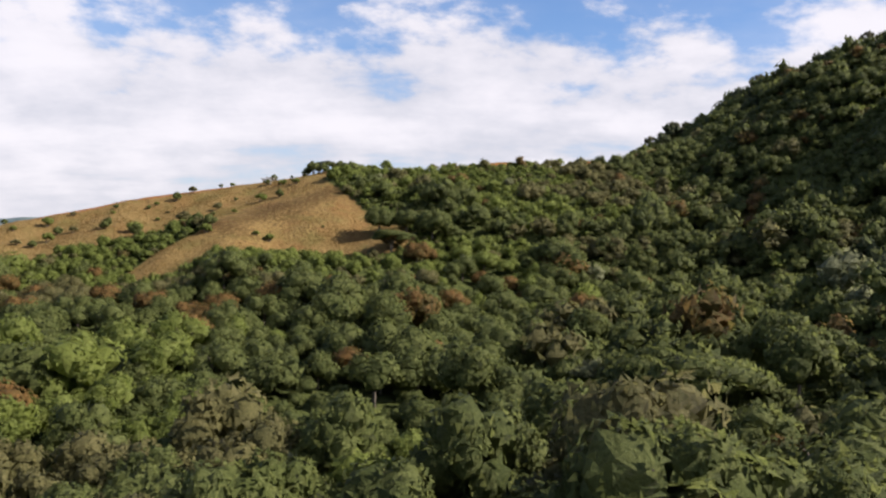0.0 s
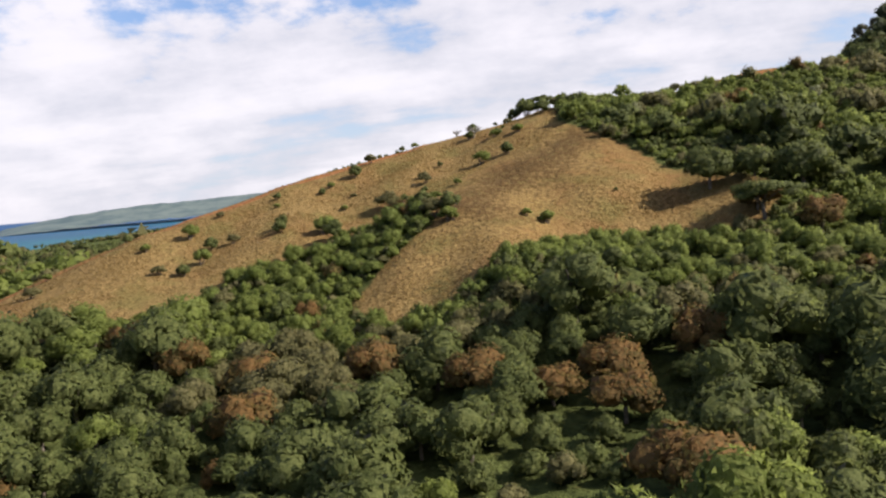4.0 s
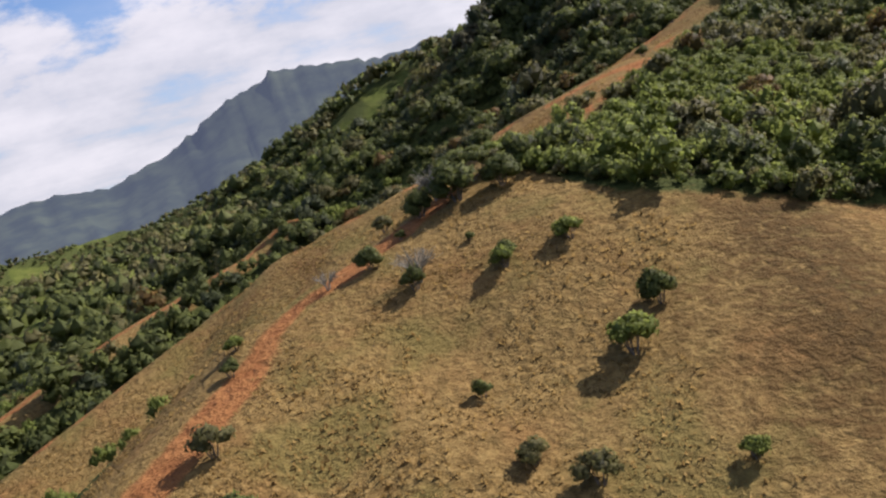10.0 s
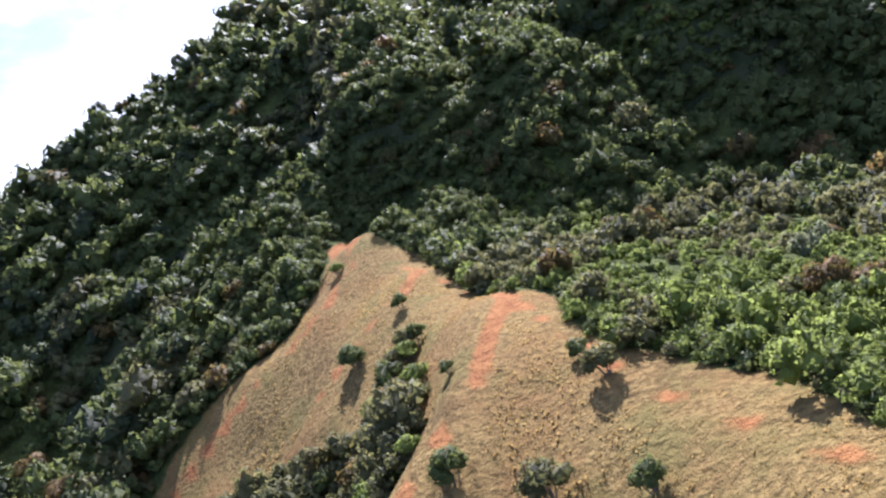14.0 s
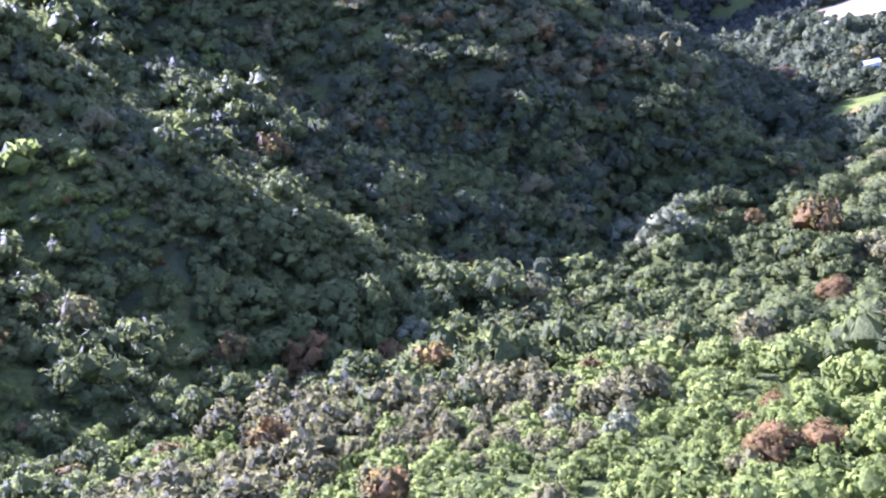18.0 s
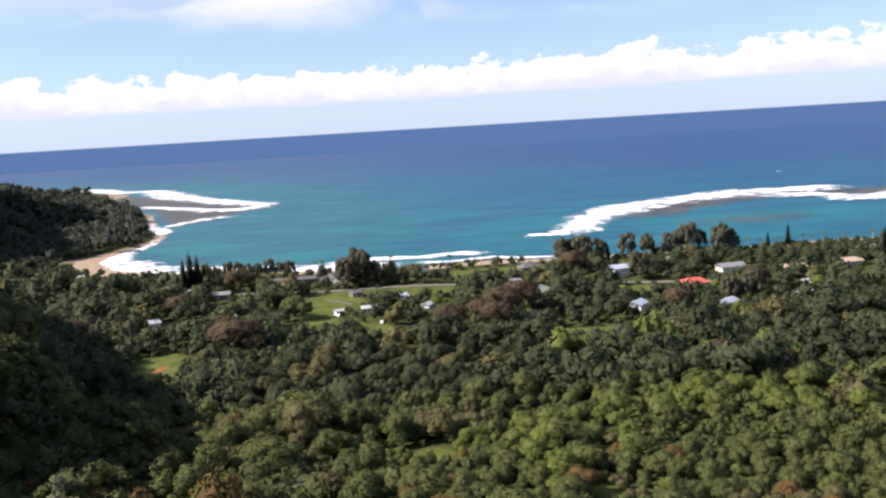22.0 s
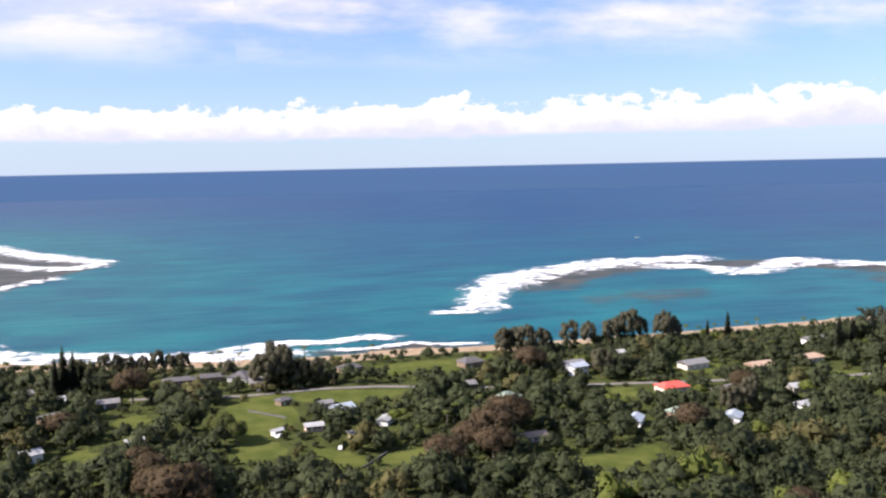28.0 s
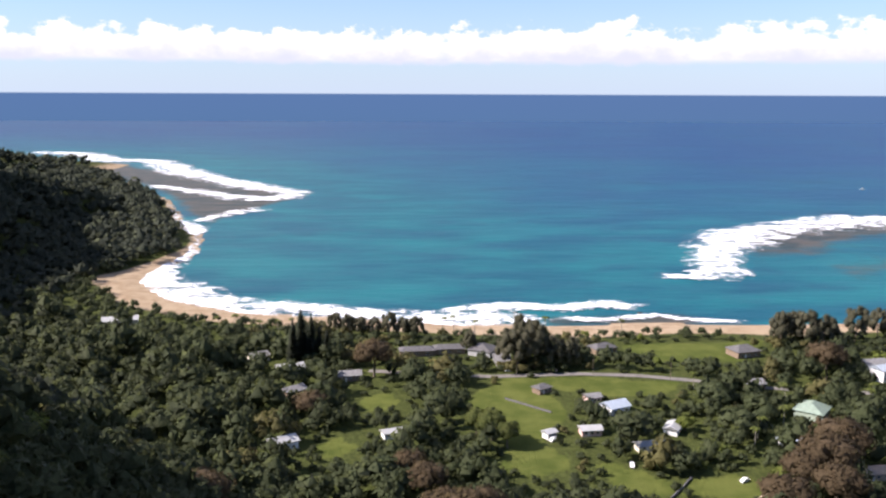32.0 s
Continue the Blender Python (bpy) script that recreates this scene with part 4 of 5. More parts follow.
RUSTY = [(44, 36, 1.2), (2, 72), (-15, 69), (18, 67), (28, 65), (35, 70), (37, 60), (47, 74), (-44, 81), (84, 46), (-9, 54), (82, 28), (94, 36), (60, 213, 0.7), (63, 217, 0.65), (93, 384), (115, 396), (63, 379), (52, 393), (98, 372), (98, 117), (59, 135), (69, 126), (120, 95), (88, 85)]
ROUND = [(74, 42, 1.35), (64, 54, 1.05), (53, 4), (63, -6), (131, 53), (93, 41), (51, 147, 1.2), (60, 148, 1.15), (69, 146, 1.2), (14, 33)]
DARK = [(172, -264, 1.3), (166, -257, 1.15), (178, -272, 1.1), (123, -12), (91, 13), (123, 59), (157, 14, 1.3), (157, 34), (107, 9), (80, 55)]
UMBRELLA = [(140, 7, 1.5), (60, 131, 0.8), (8, 213, 0.42)]
BRIGHT = [(127, 25, 1.0), (133, 30, 0.8), (141, 47, 0.7)]
BROWN = [(190, -170, 1.65), (184, -176, 1.35), (203, -209, 1.5), (279, -182, 1.5), (51, -195, 1.5), (46, -215, 1.8), (77, -181, 1.5), (-17, -343, 1.5), (227, -355, 1.5), (-118, -263, 1.5), (33, -228, 1.65), (-53, -203, 1.5), (254, -293, 1.5), (-64, -86, 1.05), (-42, -100, 1.05), (197, -178, 1.4), (181, -167, 1.2), (209, -222, 1.3), (58, -208, 1.3), (40, -222, 1.2)]
YELLOWISH = [(83, -273, 0.8), (78, -279, 0.5), (-35, -259), (-45, -264, 0.8), (-97, -273, 0.7), (-81, -189), (-74, -196, 0.8), (-154, -256), (311, -381)]
SPECIAL = [(p[0], p[1], 5.0 * (p[2] if len(p) > 2 else 1.0)) for group in (RUSTY, ROUND, DARK, UMBRELLA, BRIGHT, BROWN, YELLOWISH) for p in group]
IRON = [(148, -364, 1.02), (138, -368, 0.98), (143, -378, 1.02), (128, -366, 0.80), (118, -368, 0.80), (152, -374, 0.85), (-33, -402, 1.06), (-26, -409, 0.98), (-42, -400, 0.98), (-50, -406, 0.85), (-18, -404, 0.81), (-118, -436, 0.85), (-127, -432, 0.89), (-136, -434, 0.77), (-148, -418, 0.94), (-157, -422, 0.89), (-110, -430, 0.80),
        (262, -438, 0.55), (254, -440, 0.60), (246, -438, 0.60), (238, -437, 0.65), (229, -436, 0.60), (220, -436, 0.65), (211, -435, 0.60), (203, -434, 0.65), (-90, -425, 0.80), (-72, -418, 0.80), (-102, -236, 0.81), (-92, -232, 0.77), (-110, -242, 0.85), (-60, -330, 0.80), (172, -398, 0.60)]
LONE = []


def woods(rng, x0, x1, y0, y1, gap, templates, lo, hi, lone=0, dull=0.0, scrub=False, hole=None):
    x, y = scatter(rng, x0, x1, y0, y1, gap * (1.0 if scrub or (y0 >= 60 and x1 > 165) else 1.12))
    ok, c = free_of(x, y)
    ok &= c["dry"] < 0.45
    if hole:
        ok &= ~((x > hole[0]) & (x < hole[1]) & (y > hole[2]) & (y < hole[3]))
    for sx, sy, r in SPECIAL:
        ok &= np.hypot(x - sx, y - sy) > r
    rim = to_line(x, y, [(a, b, 0) for a, b in [(22, 205), (51, 243), (77, 257), (118, 285), (138, 302)]])[0]
    ok &= (rim < 50) if scrub else (rim > 42)
    x, y = x[ok], y[ok]
    kind = kind_of(rng, x, y)
    if dull:
        kind[((kind == "green") & (dull > 0.3)) | (rng.random(len(x)) < dull)] = "plain"
    pick = rng.random(len(x))
    size = rng.uniform(lo, hi, len(x)) * (1 + 0.35 * value_noise(x, y, 45, 2)) * np.where(pick > 0.86, 1.45, np.where(pick < 0.3, 0.65, 1.0))
    size = np.where((kind == "light") & (y > 90), size * 0.75, size)
    # low scrub along the rim and the upper slope; low planting in front of the paddocks and gardens
    if not scrub:
        size = size * (0.85 + 0.15 * step(rim[ok], 40, 80))
    for ring in FIELDS:
        size = np.where(np.maximum(signed(x, y, ring), np.maximum(signed(x, y - 9, ring), signed(x, y - 18, ring))) > -5, np.minimum(size, 2.3), size)
    for hx, hy, r in OPEN:
        size = np.where((np.abs(x - hx) < r + 4) & (y > hy) & (y < hy + 20), np.minimum(size, 2.4), size)
    shore = c["shore"][ok]
    size = np.where((shore < 85) & (y > -640), np.minimum(size, 3.6), size)
    # low bushes in the gully and along the edge of the grass
    if not scrub:
        size = np.where((np.maximum(signed(x, y, GRASS), signed(x, y, GULLY)) > -16) & (x < 70) & (y > 140), np.minimum(size * 0.6, 1.7), size)
    low = (y > 82) & (y < 142) & (x > -48) & (x < 78)
    size = np.where(low, np.minimum(size, 2.3), size)
    if lone:
        pick = np.argsort(-size)[:lone]
        LONE.extend((x[i], y[i], size[i], kind[i]) for i in pick)
        rest = np.ones(len(x), bool)
        rest[pick] = False
        x, y, size, kind = x[rest], y[rest], size[rest], kind[rest]
    add_canopy(rng, x, y, size, kind, templates)


RW = np.random.default_rng(5)
woods(RW, -70, 170, -70, 10, 5.1, NEAR_T, 2.6, 4.6, lone=60, hole=(20, 130, -70, 10))
woods(RW, 20, 130, -70, 10, 5.0, FINE_T, 2.5, 4.2)
woods(RW, -70, 110, 10, 140, 4.7, FINE_T, 2.3, 4.2, lone=180)
woods(RW, -48, 78, 82, 142, 2.9, MID_T, 1.2, 2.1)
woods(RW, 110, 170, 10, 140, 5.1, NEAR_T, 2.6, 4.6)
woods(RW, -70, 240, 140, 330, 5.0, NEAR_T, 2.5, 4.3)
woods(RW, 170, 240, -70, 140, 5.6, MID_T, 3.0, 4.8)
woods(RW, 12, 184, 178, 347, 2.9, NEAR_T, 1.8, 2.6, scrub=True)
woods(RW, 186, 300, -205, 140, 6.4, BACK_T, 3.0, 4.6, dull=0.8)
woods(RW, 40, 330, -230, -70, 7.4, MID_T, 4.4, 6.8, dull=0.6, hole=(62, 165, -150, -70))
woods(RW, 62, 165, -150, -70, 5.4, FINE_T, 3.0, 4.8, dull=0.5)
woods(RW, -170, 40, -230, -70, 7.4, MID_T, 4.2, 6.6, dull=0.55)
woods(RW, -330, 250, -470, -230, 8.4, MID_T, 3.8, 6.6, dull=0.6)
woods(RW, 250, 470, -640, -230, 8.8, MID_T, 5.4, 8.2, dull=0.9)
woods(RW, -330, -70, -70, 420, 7.4, BACK_T, 3.8, 6.0)
woods(RW, 240, 345, 60, 330, 5.9, MID_T, 2.9, 4.6, dull=0.12)
woods(RW, 240, 420, -70, 330, 7.4, BACK_T, 3.8, 5.8, dull=0.12, hole=(240, 345, 60, 330))
woods(RW, -70, 210, 330, 480, 6.0, MID_T, 2.8, 4.6, dull=0.12)
woods(RW, -70, 330, 330, 600, 7.0, BACK_T, 3.3, 5.2, dull=0.12, hole=(-70, 210, 330, 480))
woods(RW, -30, 112, 300, 350, 3.6, MID_T, 1.9, 3.2)


def fringe(rng, gap):
    """Low scrub where the woods meet the dry grass."""
    x, y = scatter(rng, -60, 125, 90, 325, gap)
    edge = signed(x, y, GRASS)
    c = covers(x, y, None)
    ok = (edge < 1) & (edge > -11) & (c["dry"] < 0.5) & ((x > 10) | (y < 150) | (rng.random(len(x)) < 0.4)) & (c["red"] < 0.3) & c["land"]
    x, y = x[ok], y[ok]
    kind = np.where(rng.random(len(x)) < 0.55, "light", np.where(rng.random(len(x)) < 0.5, "olive", "green")).astype(object)
    add_canopy(rng, x, y, rng.uniform(0.7, 1.5, len(x)), kind, BACK_T)


fringe(RW, 2.1)
# bushes about the feet of the ironwoods
ix = np.repeat([p[0] for p in IRON[:17]], 5) + RW.normal(0, 5.5, 85)
iy = np.repeat([p[1] for p in IRON[:17]], 5) + RW.normal(2, 4.5, 85)
add_canopy(RW, ix, iy, RW.uniform(2.6, 4.4, 85), np.where(RW.random(85) < 0.6, "olive", "plain").astype(object), MID_T)
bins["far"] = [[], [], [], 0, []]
# the far woods take the leaf colour that holds painted haze
KINDS["far"] = LEAF_HAZED


def far_woods(rng, x0, x1, y0, y1, gap, lo, hi):
    x, y = scatter(rng, x0, x1, y0, y1, gap)
    ok, _ = free_of(x, y)
    x, y = x[ok], y[ok]
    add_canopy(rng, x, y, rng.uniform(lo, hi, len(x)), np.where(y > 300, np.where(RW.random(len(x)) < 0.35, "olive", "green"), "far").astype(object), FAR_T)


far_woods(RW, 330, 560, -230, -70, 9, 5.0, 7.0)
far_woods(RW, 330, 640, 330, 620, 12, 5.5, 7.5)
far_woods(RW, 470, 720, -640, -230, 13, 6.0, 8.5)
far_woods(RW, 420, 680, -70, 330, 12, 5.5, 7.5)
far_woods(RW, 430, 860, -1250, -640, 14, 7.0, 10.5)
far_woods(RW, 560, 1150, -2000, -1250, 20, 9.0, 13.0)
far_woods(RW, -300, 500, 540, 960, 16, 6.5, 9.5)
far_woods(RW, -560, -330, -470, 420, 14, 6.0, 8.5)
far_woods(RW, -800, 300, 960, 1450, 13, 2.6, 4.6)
WOOD_LABEL = {
    "green": "dense dark green broadleaf woods over valley and slopes", "light": "bright yellow-green scrub and small trees on the slopes",
    "olive": "dull olive-green tree crowns among the woods", "rust": "tree crowns with rusty orange blossom among the woods",
    "plain": "dull dark green rounded tree crowns of the coastal plain",
    "silver": "pale silvery-leaved tree crowns in the valley", "far": "woods on the far slopes, dull blue-green with painted haze",
}
for key, (vs, fs, tones, _, outs) in bins.items():
    tagged(mesh_object("woods", np.vstack(vs), np.vstack(fs), KINDS[key], False, {"tone": np.concatenate(tones), "outward": np.vstack(outs)}), WOOD_LABEL[key], "trees", "woods of the valley", "stuff")

# dry grass in tufts over the spurs
RG = np.random.default_rng(9)


def grass_tufts(x0, x1, y0, y1, gap, tall):
    x, y = scatter(RG, x0, x1, y0, y1, gap)
    c = covers(x, y, None)
    ok = (c["dry"] > 0.35 + 0.4 * RG.random(len(x))) & (c["red"] < 0.3) & (c["brown_patch"] < 0.25) & (value_noise(x, y, 5, 3) + RG.normal(0, 0.25, len(x)) > 0.0)
    x, y = x[ok], y[ok]
    z = ground_at(x, y)
    n = len(x)
    blades = 4
    verts = np.empty((n, 3 * blades, 3))
    for k in range(blades):
        a = RG.random(n) * 6.283
        h = tall * RG.uniform(0.5, 1.2, n) * (1 + 0.4 * value_noise(x, y, 12, 2))
        w = 0.10 + 0.16 * RG.random(n)
        ox, oy = RG.normal(0, 0.3, n), RG.normal(0, 0.3, n)
        verts[:, 3 * k] = np.stack([x + ox - np.cos(a) * w, y + oy - np.sin(a) * w, z - 0.12], 1)
        verts[:, 3 * k + 1] = np.stack([x + ox + np.cos(a) * w, y + oy + np.sin(a) * w, z - 0.12], 1)
        verts[:, 3 * k + 2] = np.stack([x + ox + RG.normal(-0.35, 0.4, n) * tall, y + oy + RG.normal(-0.35, 0.4, n) * tall, z + h], 1)
    tone = np.repeat(np.clip(0.45 + 0.6 * value_noise(x, y, 14, 3) + RG.normal(0, 0.15, n) - 0.5 * c["brown_patch"][ok], 0, 1), 3 * blades)
    j, i = cell(x, y)
    slope = np.stack([-(GZ[j, i + 1] - GZ[j, i]) / (gx[i + 1] - gx[i]), -(GZ[j + 1, i] - GZ[j, i]) / (gy[j + 1] - gy[j]), np.ones(n)], 1) + RG.normal(0, 0.18, (n, 3))
    out = np.repeat(slope / np.linalg.norm(slope, axis=1, keepdims=True), 3 * blades, axis=0)
    return verts.reshape(-1, 3), np.arange(n * 3 * blades).reshape(-1, 3), tone, out


tv, tf, tt, to = grass_tufts(-125, 120, 80, 318, 0.9, 0.26)
tagged(mesh_object("dry_grass", tv, tf, DRY_BLADES, False, {"tone": tt, "outward": to}), "dry golden-brown grass in tufts over the spur", "grass", kind="stuff")

# single trees that stand out
RT = np.random.default_rng(31)
KIND_WORDS = {
    "green": "dark green broadleaf tree in the valley woods", "light": "bright yellow-green small tree among the scrub", "olive": "dull olive-green tree in the valley woods",
    "rust": "tree with rusty orange blossom in the valley", "silver": "pale silvery-leaved tree in the valley",
}
first = {}
for k, (x, y, r, kind) in enumerate(LONE):
    key = (kind, k % 3)
    if key not in first:
        first[key] = [tree_thing("tree", RT, KINDS[kind], 4.0, 6.6, KIND_WORDS[kind], lobes=8, tufts=640, tuft=0.078, flat=RT.uniform(0.7, 0.95)), []]
    first[key][1].append((x, y, r / 3.7))
for (kind, _), (thing, places) in first.items():
    plant(thing, places, RT, 0.95, 1.1, "trees of the valley")

plant(tree_thing("flowering_tree", RT, LEAF_RUST, 4.3, 6.6, "round tree with rusty orange blossom in the valley woods", lobes=12, tufts=720, tuft=0.075, flat=0.8), RUSTY[::2], RT, group="rusty trees")
plant(tree_thing("flowering_tree", RT, LEAF_RUST, 4.6, 7.0, "round tree with rusty orange blossom in the valley woods", lobes=10, tufts=720, tuft=0.075, flat=0.85), RUSTY[1::2], RT, group="rusty trees")
plant(tree_thing("round_tree", RT, LEAF_GREEN, 4.6, 7.4, "dense round dark green tree at the edge of the grass", lobes=11, tufts=520, flat=0.85), ROUND, RT, group="round trees")
plant(tree_thing("tall_tree", RT, LEAF_GREEN, 5.0, 11.0, "tall dark green tree with a deep shaded crown", lobes=10, tufts=520, flat=0.95), DARK, RT, group="tall dark trees")
plant(tree_thing("umbrella_tree", RT, LEAF_GREEN, 6.8, 8.0, "wide flat-topped feathery dark green tree", lobes=16, tufts=1700, tuft=0.06, flat=0.32, spread=0.85, lobe=0.34), UMBRELLA, RT, group="flat-topped trees")
plant(tree_thing("blossoming_tree", RT, LEAF_SILVER, 5.0, 8.0, "tree covered in pale cream blossom", lobes=12, tufts=520, flat=0.5, spread=0.75, lobe=0.36), BRIGHT, RT, group="pale trees")
plant(tree_thing("brown_tree", RT, LEAF_BROWN, 6.5, 12.0, "half-bare tree with reddish-brown crown on the plain", lobes=12, tufts=420, tuft=0.085, flat=0.75), BROWN, RT, group="red-brown trees")
plant(tree_thing("yellow_green_tree", RT, LEAF_LIGHT, 5.0, 9.0, "bright yellow-green tree beside the houses", lobes=9, tufts=380), YELLOWISH, RT, group="yellow-green trees")

# ironwoods: ragged, tall and wispy
first_iron = tree_thing("ironwood_tree", RT, LEAF_PINE, 8.6, 25.0, "tall ragged grey-green ironwood near the beach", lobes=26, tufts=1000, tuft=0.065, flat=1.45, spread=0.85, lobe=0.27, droop=0.4)
plant(first_iron, IRON[::2], RT, 0.85, 1.05, "ironwoods")
plant(tree_thing("ironwood_tree", RT, LEAF_PINE, 8.0, 24.0, "tall ragged grey-green ironwood near the beach", lobes=24, tufts=900, tuft=0.07, flat=1.5, spread=0.8, lobe=0.28, droop=0.4), IRON[1::2], RT, 0.85, 1.05, "ironwoods")
CREST_IRON = [(140, 447), (147, 449), (154, 453), (162, 459), (172, 466), (188, 463), (204, 460), (230, 452), (262, 437), (286, 408), (300, 402)]
plant(tree_thing("ironwood_tree", RT, LEAF_PINE, 4.5, 11.0, "dark wind-blown ironwood on the mountain crest", lobes=12, tufts=420, tuft=0.09, flat=1.1, spread=0.75, lobe=0.32), CREST_IRON, RT, 0.7, 1.1, "ironwoods on the crest")


def conifer(rng, tall, radius):
    """A narrow column pine: a straight trunk and short tiers of boughs."""
    thing = tagged(new("column_pine"), "tall narrow dark green column pine by the houses", "tree", "column pines")
    bm = bmesh.new()
    limb(bm, (0, 0, -1), (0, 0, tall * 0.97), 0.4, 0.05, 6)
    part("trunk", bm, BARK, thing)
    v, f, n = [], [], 0
    for k in range(44):
        h = tall * (0.06 + 0.93 * k / 44)
        r = radius * (1 - (k / 46) ** 1.6) * rng.uniform(0.75, 1.1) + 0.15
        for b in range(10):
            a = b * 0.63 + k * 0.7 + rng.random() * 0.5
            d = np.array([math.cos(a), math.sin(a), 0])
            s = np.array([-d[1], d[0], 0]) * r * 0.42
            root, tip = np.array([0, 0, h]), d * r + np.array([0, 0, h + r * rng.uniform(-0.15, 0.3)])
            mid = (root + tip) / 2 + np.array([0, 0, 0.18 * r])
            v += [root, mid + s, tip, mid - s]
            f += [[n, n + 1, n + 2], [n, n + 2, n + 3]]
            n += 4
    # the column pines share the haze-tinted leaf colour of the far woods
    tagged(crown_object("bough", np.array(v), np.array(f), LEAF_HAZED, thing), kind="stuff")
    return thing


PINES = [(268, -376, 1.0), (272, -371, 0.86), (262, -374, 0.84), (258, -377, 0.7), (265, -381, 0.8), (254, -380, 0.66), (-205, -424, 0.62), (-190, -428, 0.45), (-243, -345, 0.8), (-248, -350, 0.72), (-256, -347, 0.78), (-262, -353, 0.7), (-288, -366, 0.74), (-296, -362, 0.66), (-270, -300, 0.8), (-280, -296, 0.74), (-276, -308, 0.78)]
plant(conifer(RT, 34.0, 5.4), PINES, RT, 0.95, 1.05)


def palm(rng, tall):
    thing = tagged(new("coconut_palm"), "slender coconut palm with drooping fronds near the beach", "palm", "coconut palms")
    bm = bmesh.new()
    lean = rng.uniform(0.3, 1.6)
    limb(bm, (0, 0, -0.6), (lean * 0.4, 0, tall * 0.55), 0.26, 0.18, 6)
    limb(bm, (lean * 0.4, 0, tall * 0.55), (lean, 0, tall), 0.18, 0.13, 6)
    part("trunk", bm, PALE_BARK, thing)
    for b in range(11):
        v, f = [], []
        a = b * 6.283 / 11 + rng.random() * 0.3
        d, s = np.array([math.cos(a), math.sin(a), 0]), np.array([-math.sin(a), math.cos(a), 0])
        long, rise = rng.uniform(2.4, 3.2), rng.uniform(0.1, 1.3)
        for q in range(5):
            u = q / 4
            mid = np.array([lean, 0, tall]) + d * long * u + np.array([0, 0, rise * u * 1.6 - 2.6 * u * u])
            w = 0.55 * math.sin(math.pi * (0.12 + 0.86 * u))
            v += [mid + s * w - np.array([0, 0, w * 0.5]), mid, mid - s * w - np.array([0, 0, w * 0.5])]
        for q in range(4):
            for c in range(2):
                i = q * 3 + c
                f.append([i, i + 1, i + 4, i + 3])
        crown_object("frond", np.array(v), np.array(f), LEAF_LIGHT if b % 3 == 0 else LEAF_GREEN, thing)
    return thing


rp = np.random.default_rng(44)
PALM_PLACES = [(x, -444 + 9 * math.sin(x * 0.13) - 0.11 * max(0, x - 240), rp.uniform(0.75, 1.15)) for x in (340, 331, 322, 318, 306, 300, 291, 284, 277, 186, 178, 166, 120, 70, -60, -100, -140, -170, -176, -186, -210, -222, -230, -246, -262, -280)]
PALM_PLACES += [(60, -250, 1.0), (54, -262, 1.1), (20, -310, 1.1), (12, -306, 1.0), (-20, -300, 1.0), (-24, -312, 1.1), (90, -236, 0.8), (36, -276, 1.0), (-190, -350, 1.0), (-200, -356, 1.0), (-220, -362, 1.0), (60, -330, 0.9)]
plant(palm(rp, 9.5), PALM_PLACES, rp, 0.9, 1.1)


def shrub(rng, mat, label, name="shrub", tuft=0.13, tufts=300, flat=0.75, lobes=7):
    thing = tagged(new(name), label, "shrub", "shrubs on the grassy spurs")
    bm = bmesh.new()
    for k in range(5):
        a = k * 1.257 + rng.random()
        limb(bm, (0, 0, -0.4), (math.cos(a) * 0.7, math.sin(a) * 0.7, 1.1 + 0.5 * rng.random()), 0.09, 0.03, 5)
    part("stem", bm, BARK, thing)
    v, f, way = crown_mesh(rng, lobes, tufts, tuft, flat=flat, spread=0.6, lobe=0.42)
    crown_object("leaves", v * 1.6 + np.array([0, 0, 1.35]), f, mat, thing, way=way)
    return thing


SHRUBS_A = [(-10, 195, 0.9), (19, 133, 1.1), (32, 146, 0.4), (-28, 202, 0.7), (-30, 196, 0.7), (-32, 153, 0.6), (-51, 157, 0.9), (-49, 152, 0.7), (-41, 137, 1.1), (-30, 135, 2.0), (-26, 130, 1.8)]
SHRUBS_B = [(39, 171, 0.6), (47, 166, 0.8), (-11, 204, 1.1), (35, 390, 1.3), (24, 291, 1.0), (32, 292, 1.2), (0, 212, 1.2), (20, 399, 1.0), (-2, 396, 1.2), (-18, 387, 1.2), (45, 293, 1.1), (24, 255, 1.2), (20, 294, 0.9)]
SHRUBS_C = [(54, 293, 0.9), (80, 276, 1.5), (66, 271, 1.6), (87, 290, 1.4), (46, 241, 1.2), (-64, 137, 1.3), (-56, 132, 1.0), (-51, 133, 0.9), (-54, 124, 1.4), (-40, 134, 1.1), (-16, 167, 0.8), (15, 132, 0.8), (-55, 118, 1.0), (-60, 117, 0.9), (-70, 128, 0.8), (-80, 136, 0.7), (-62, 148, 0.6), (-90, 120, 0.9), (-98, 112, 1.0), (-84, 108, 1.1), (16, 240, 1.3), (20, 246, 1.1)]
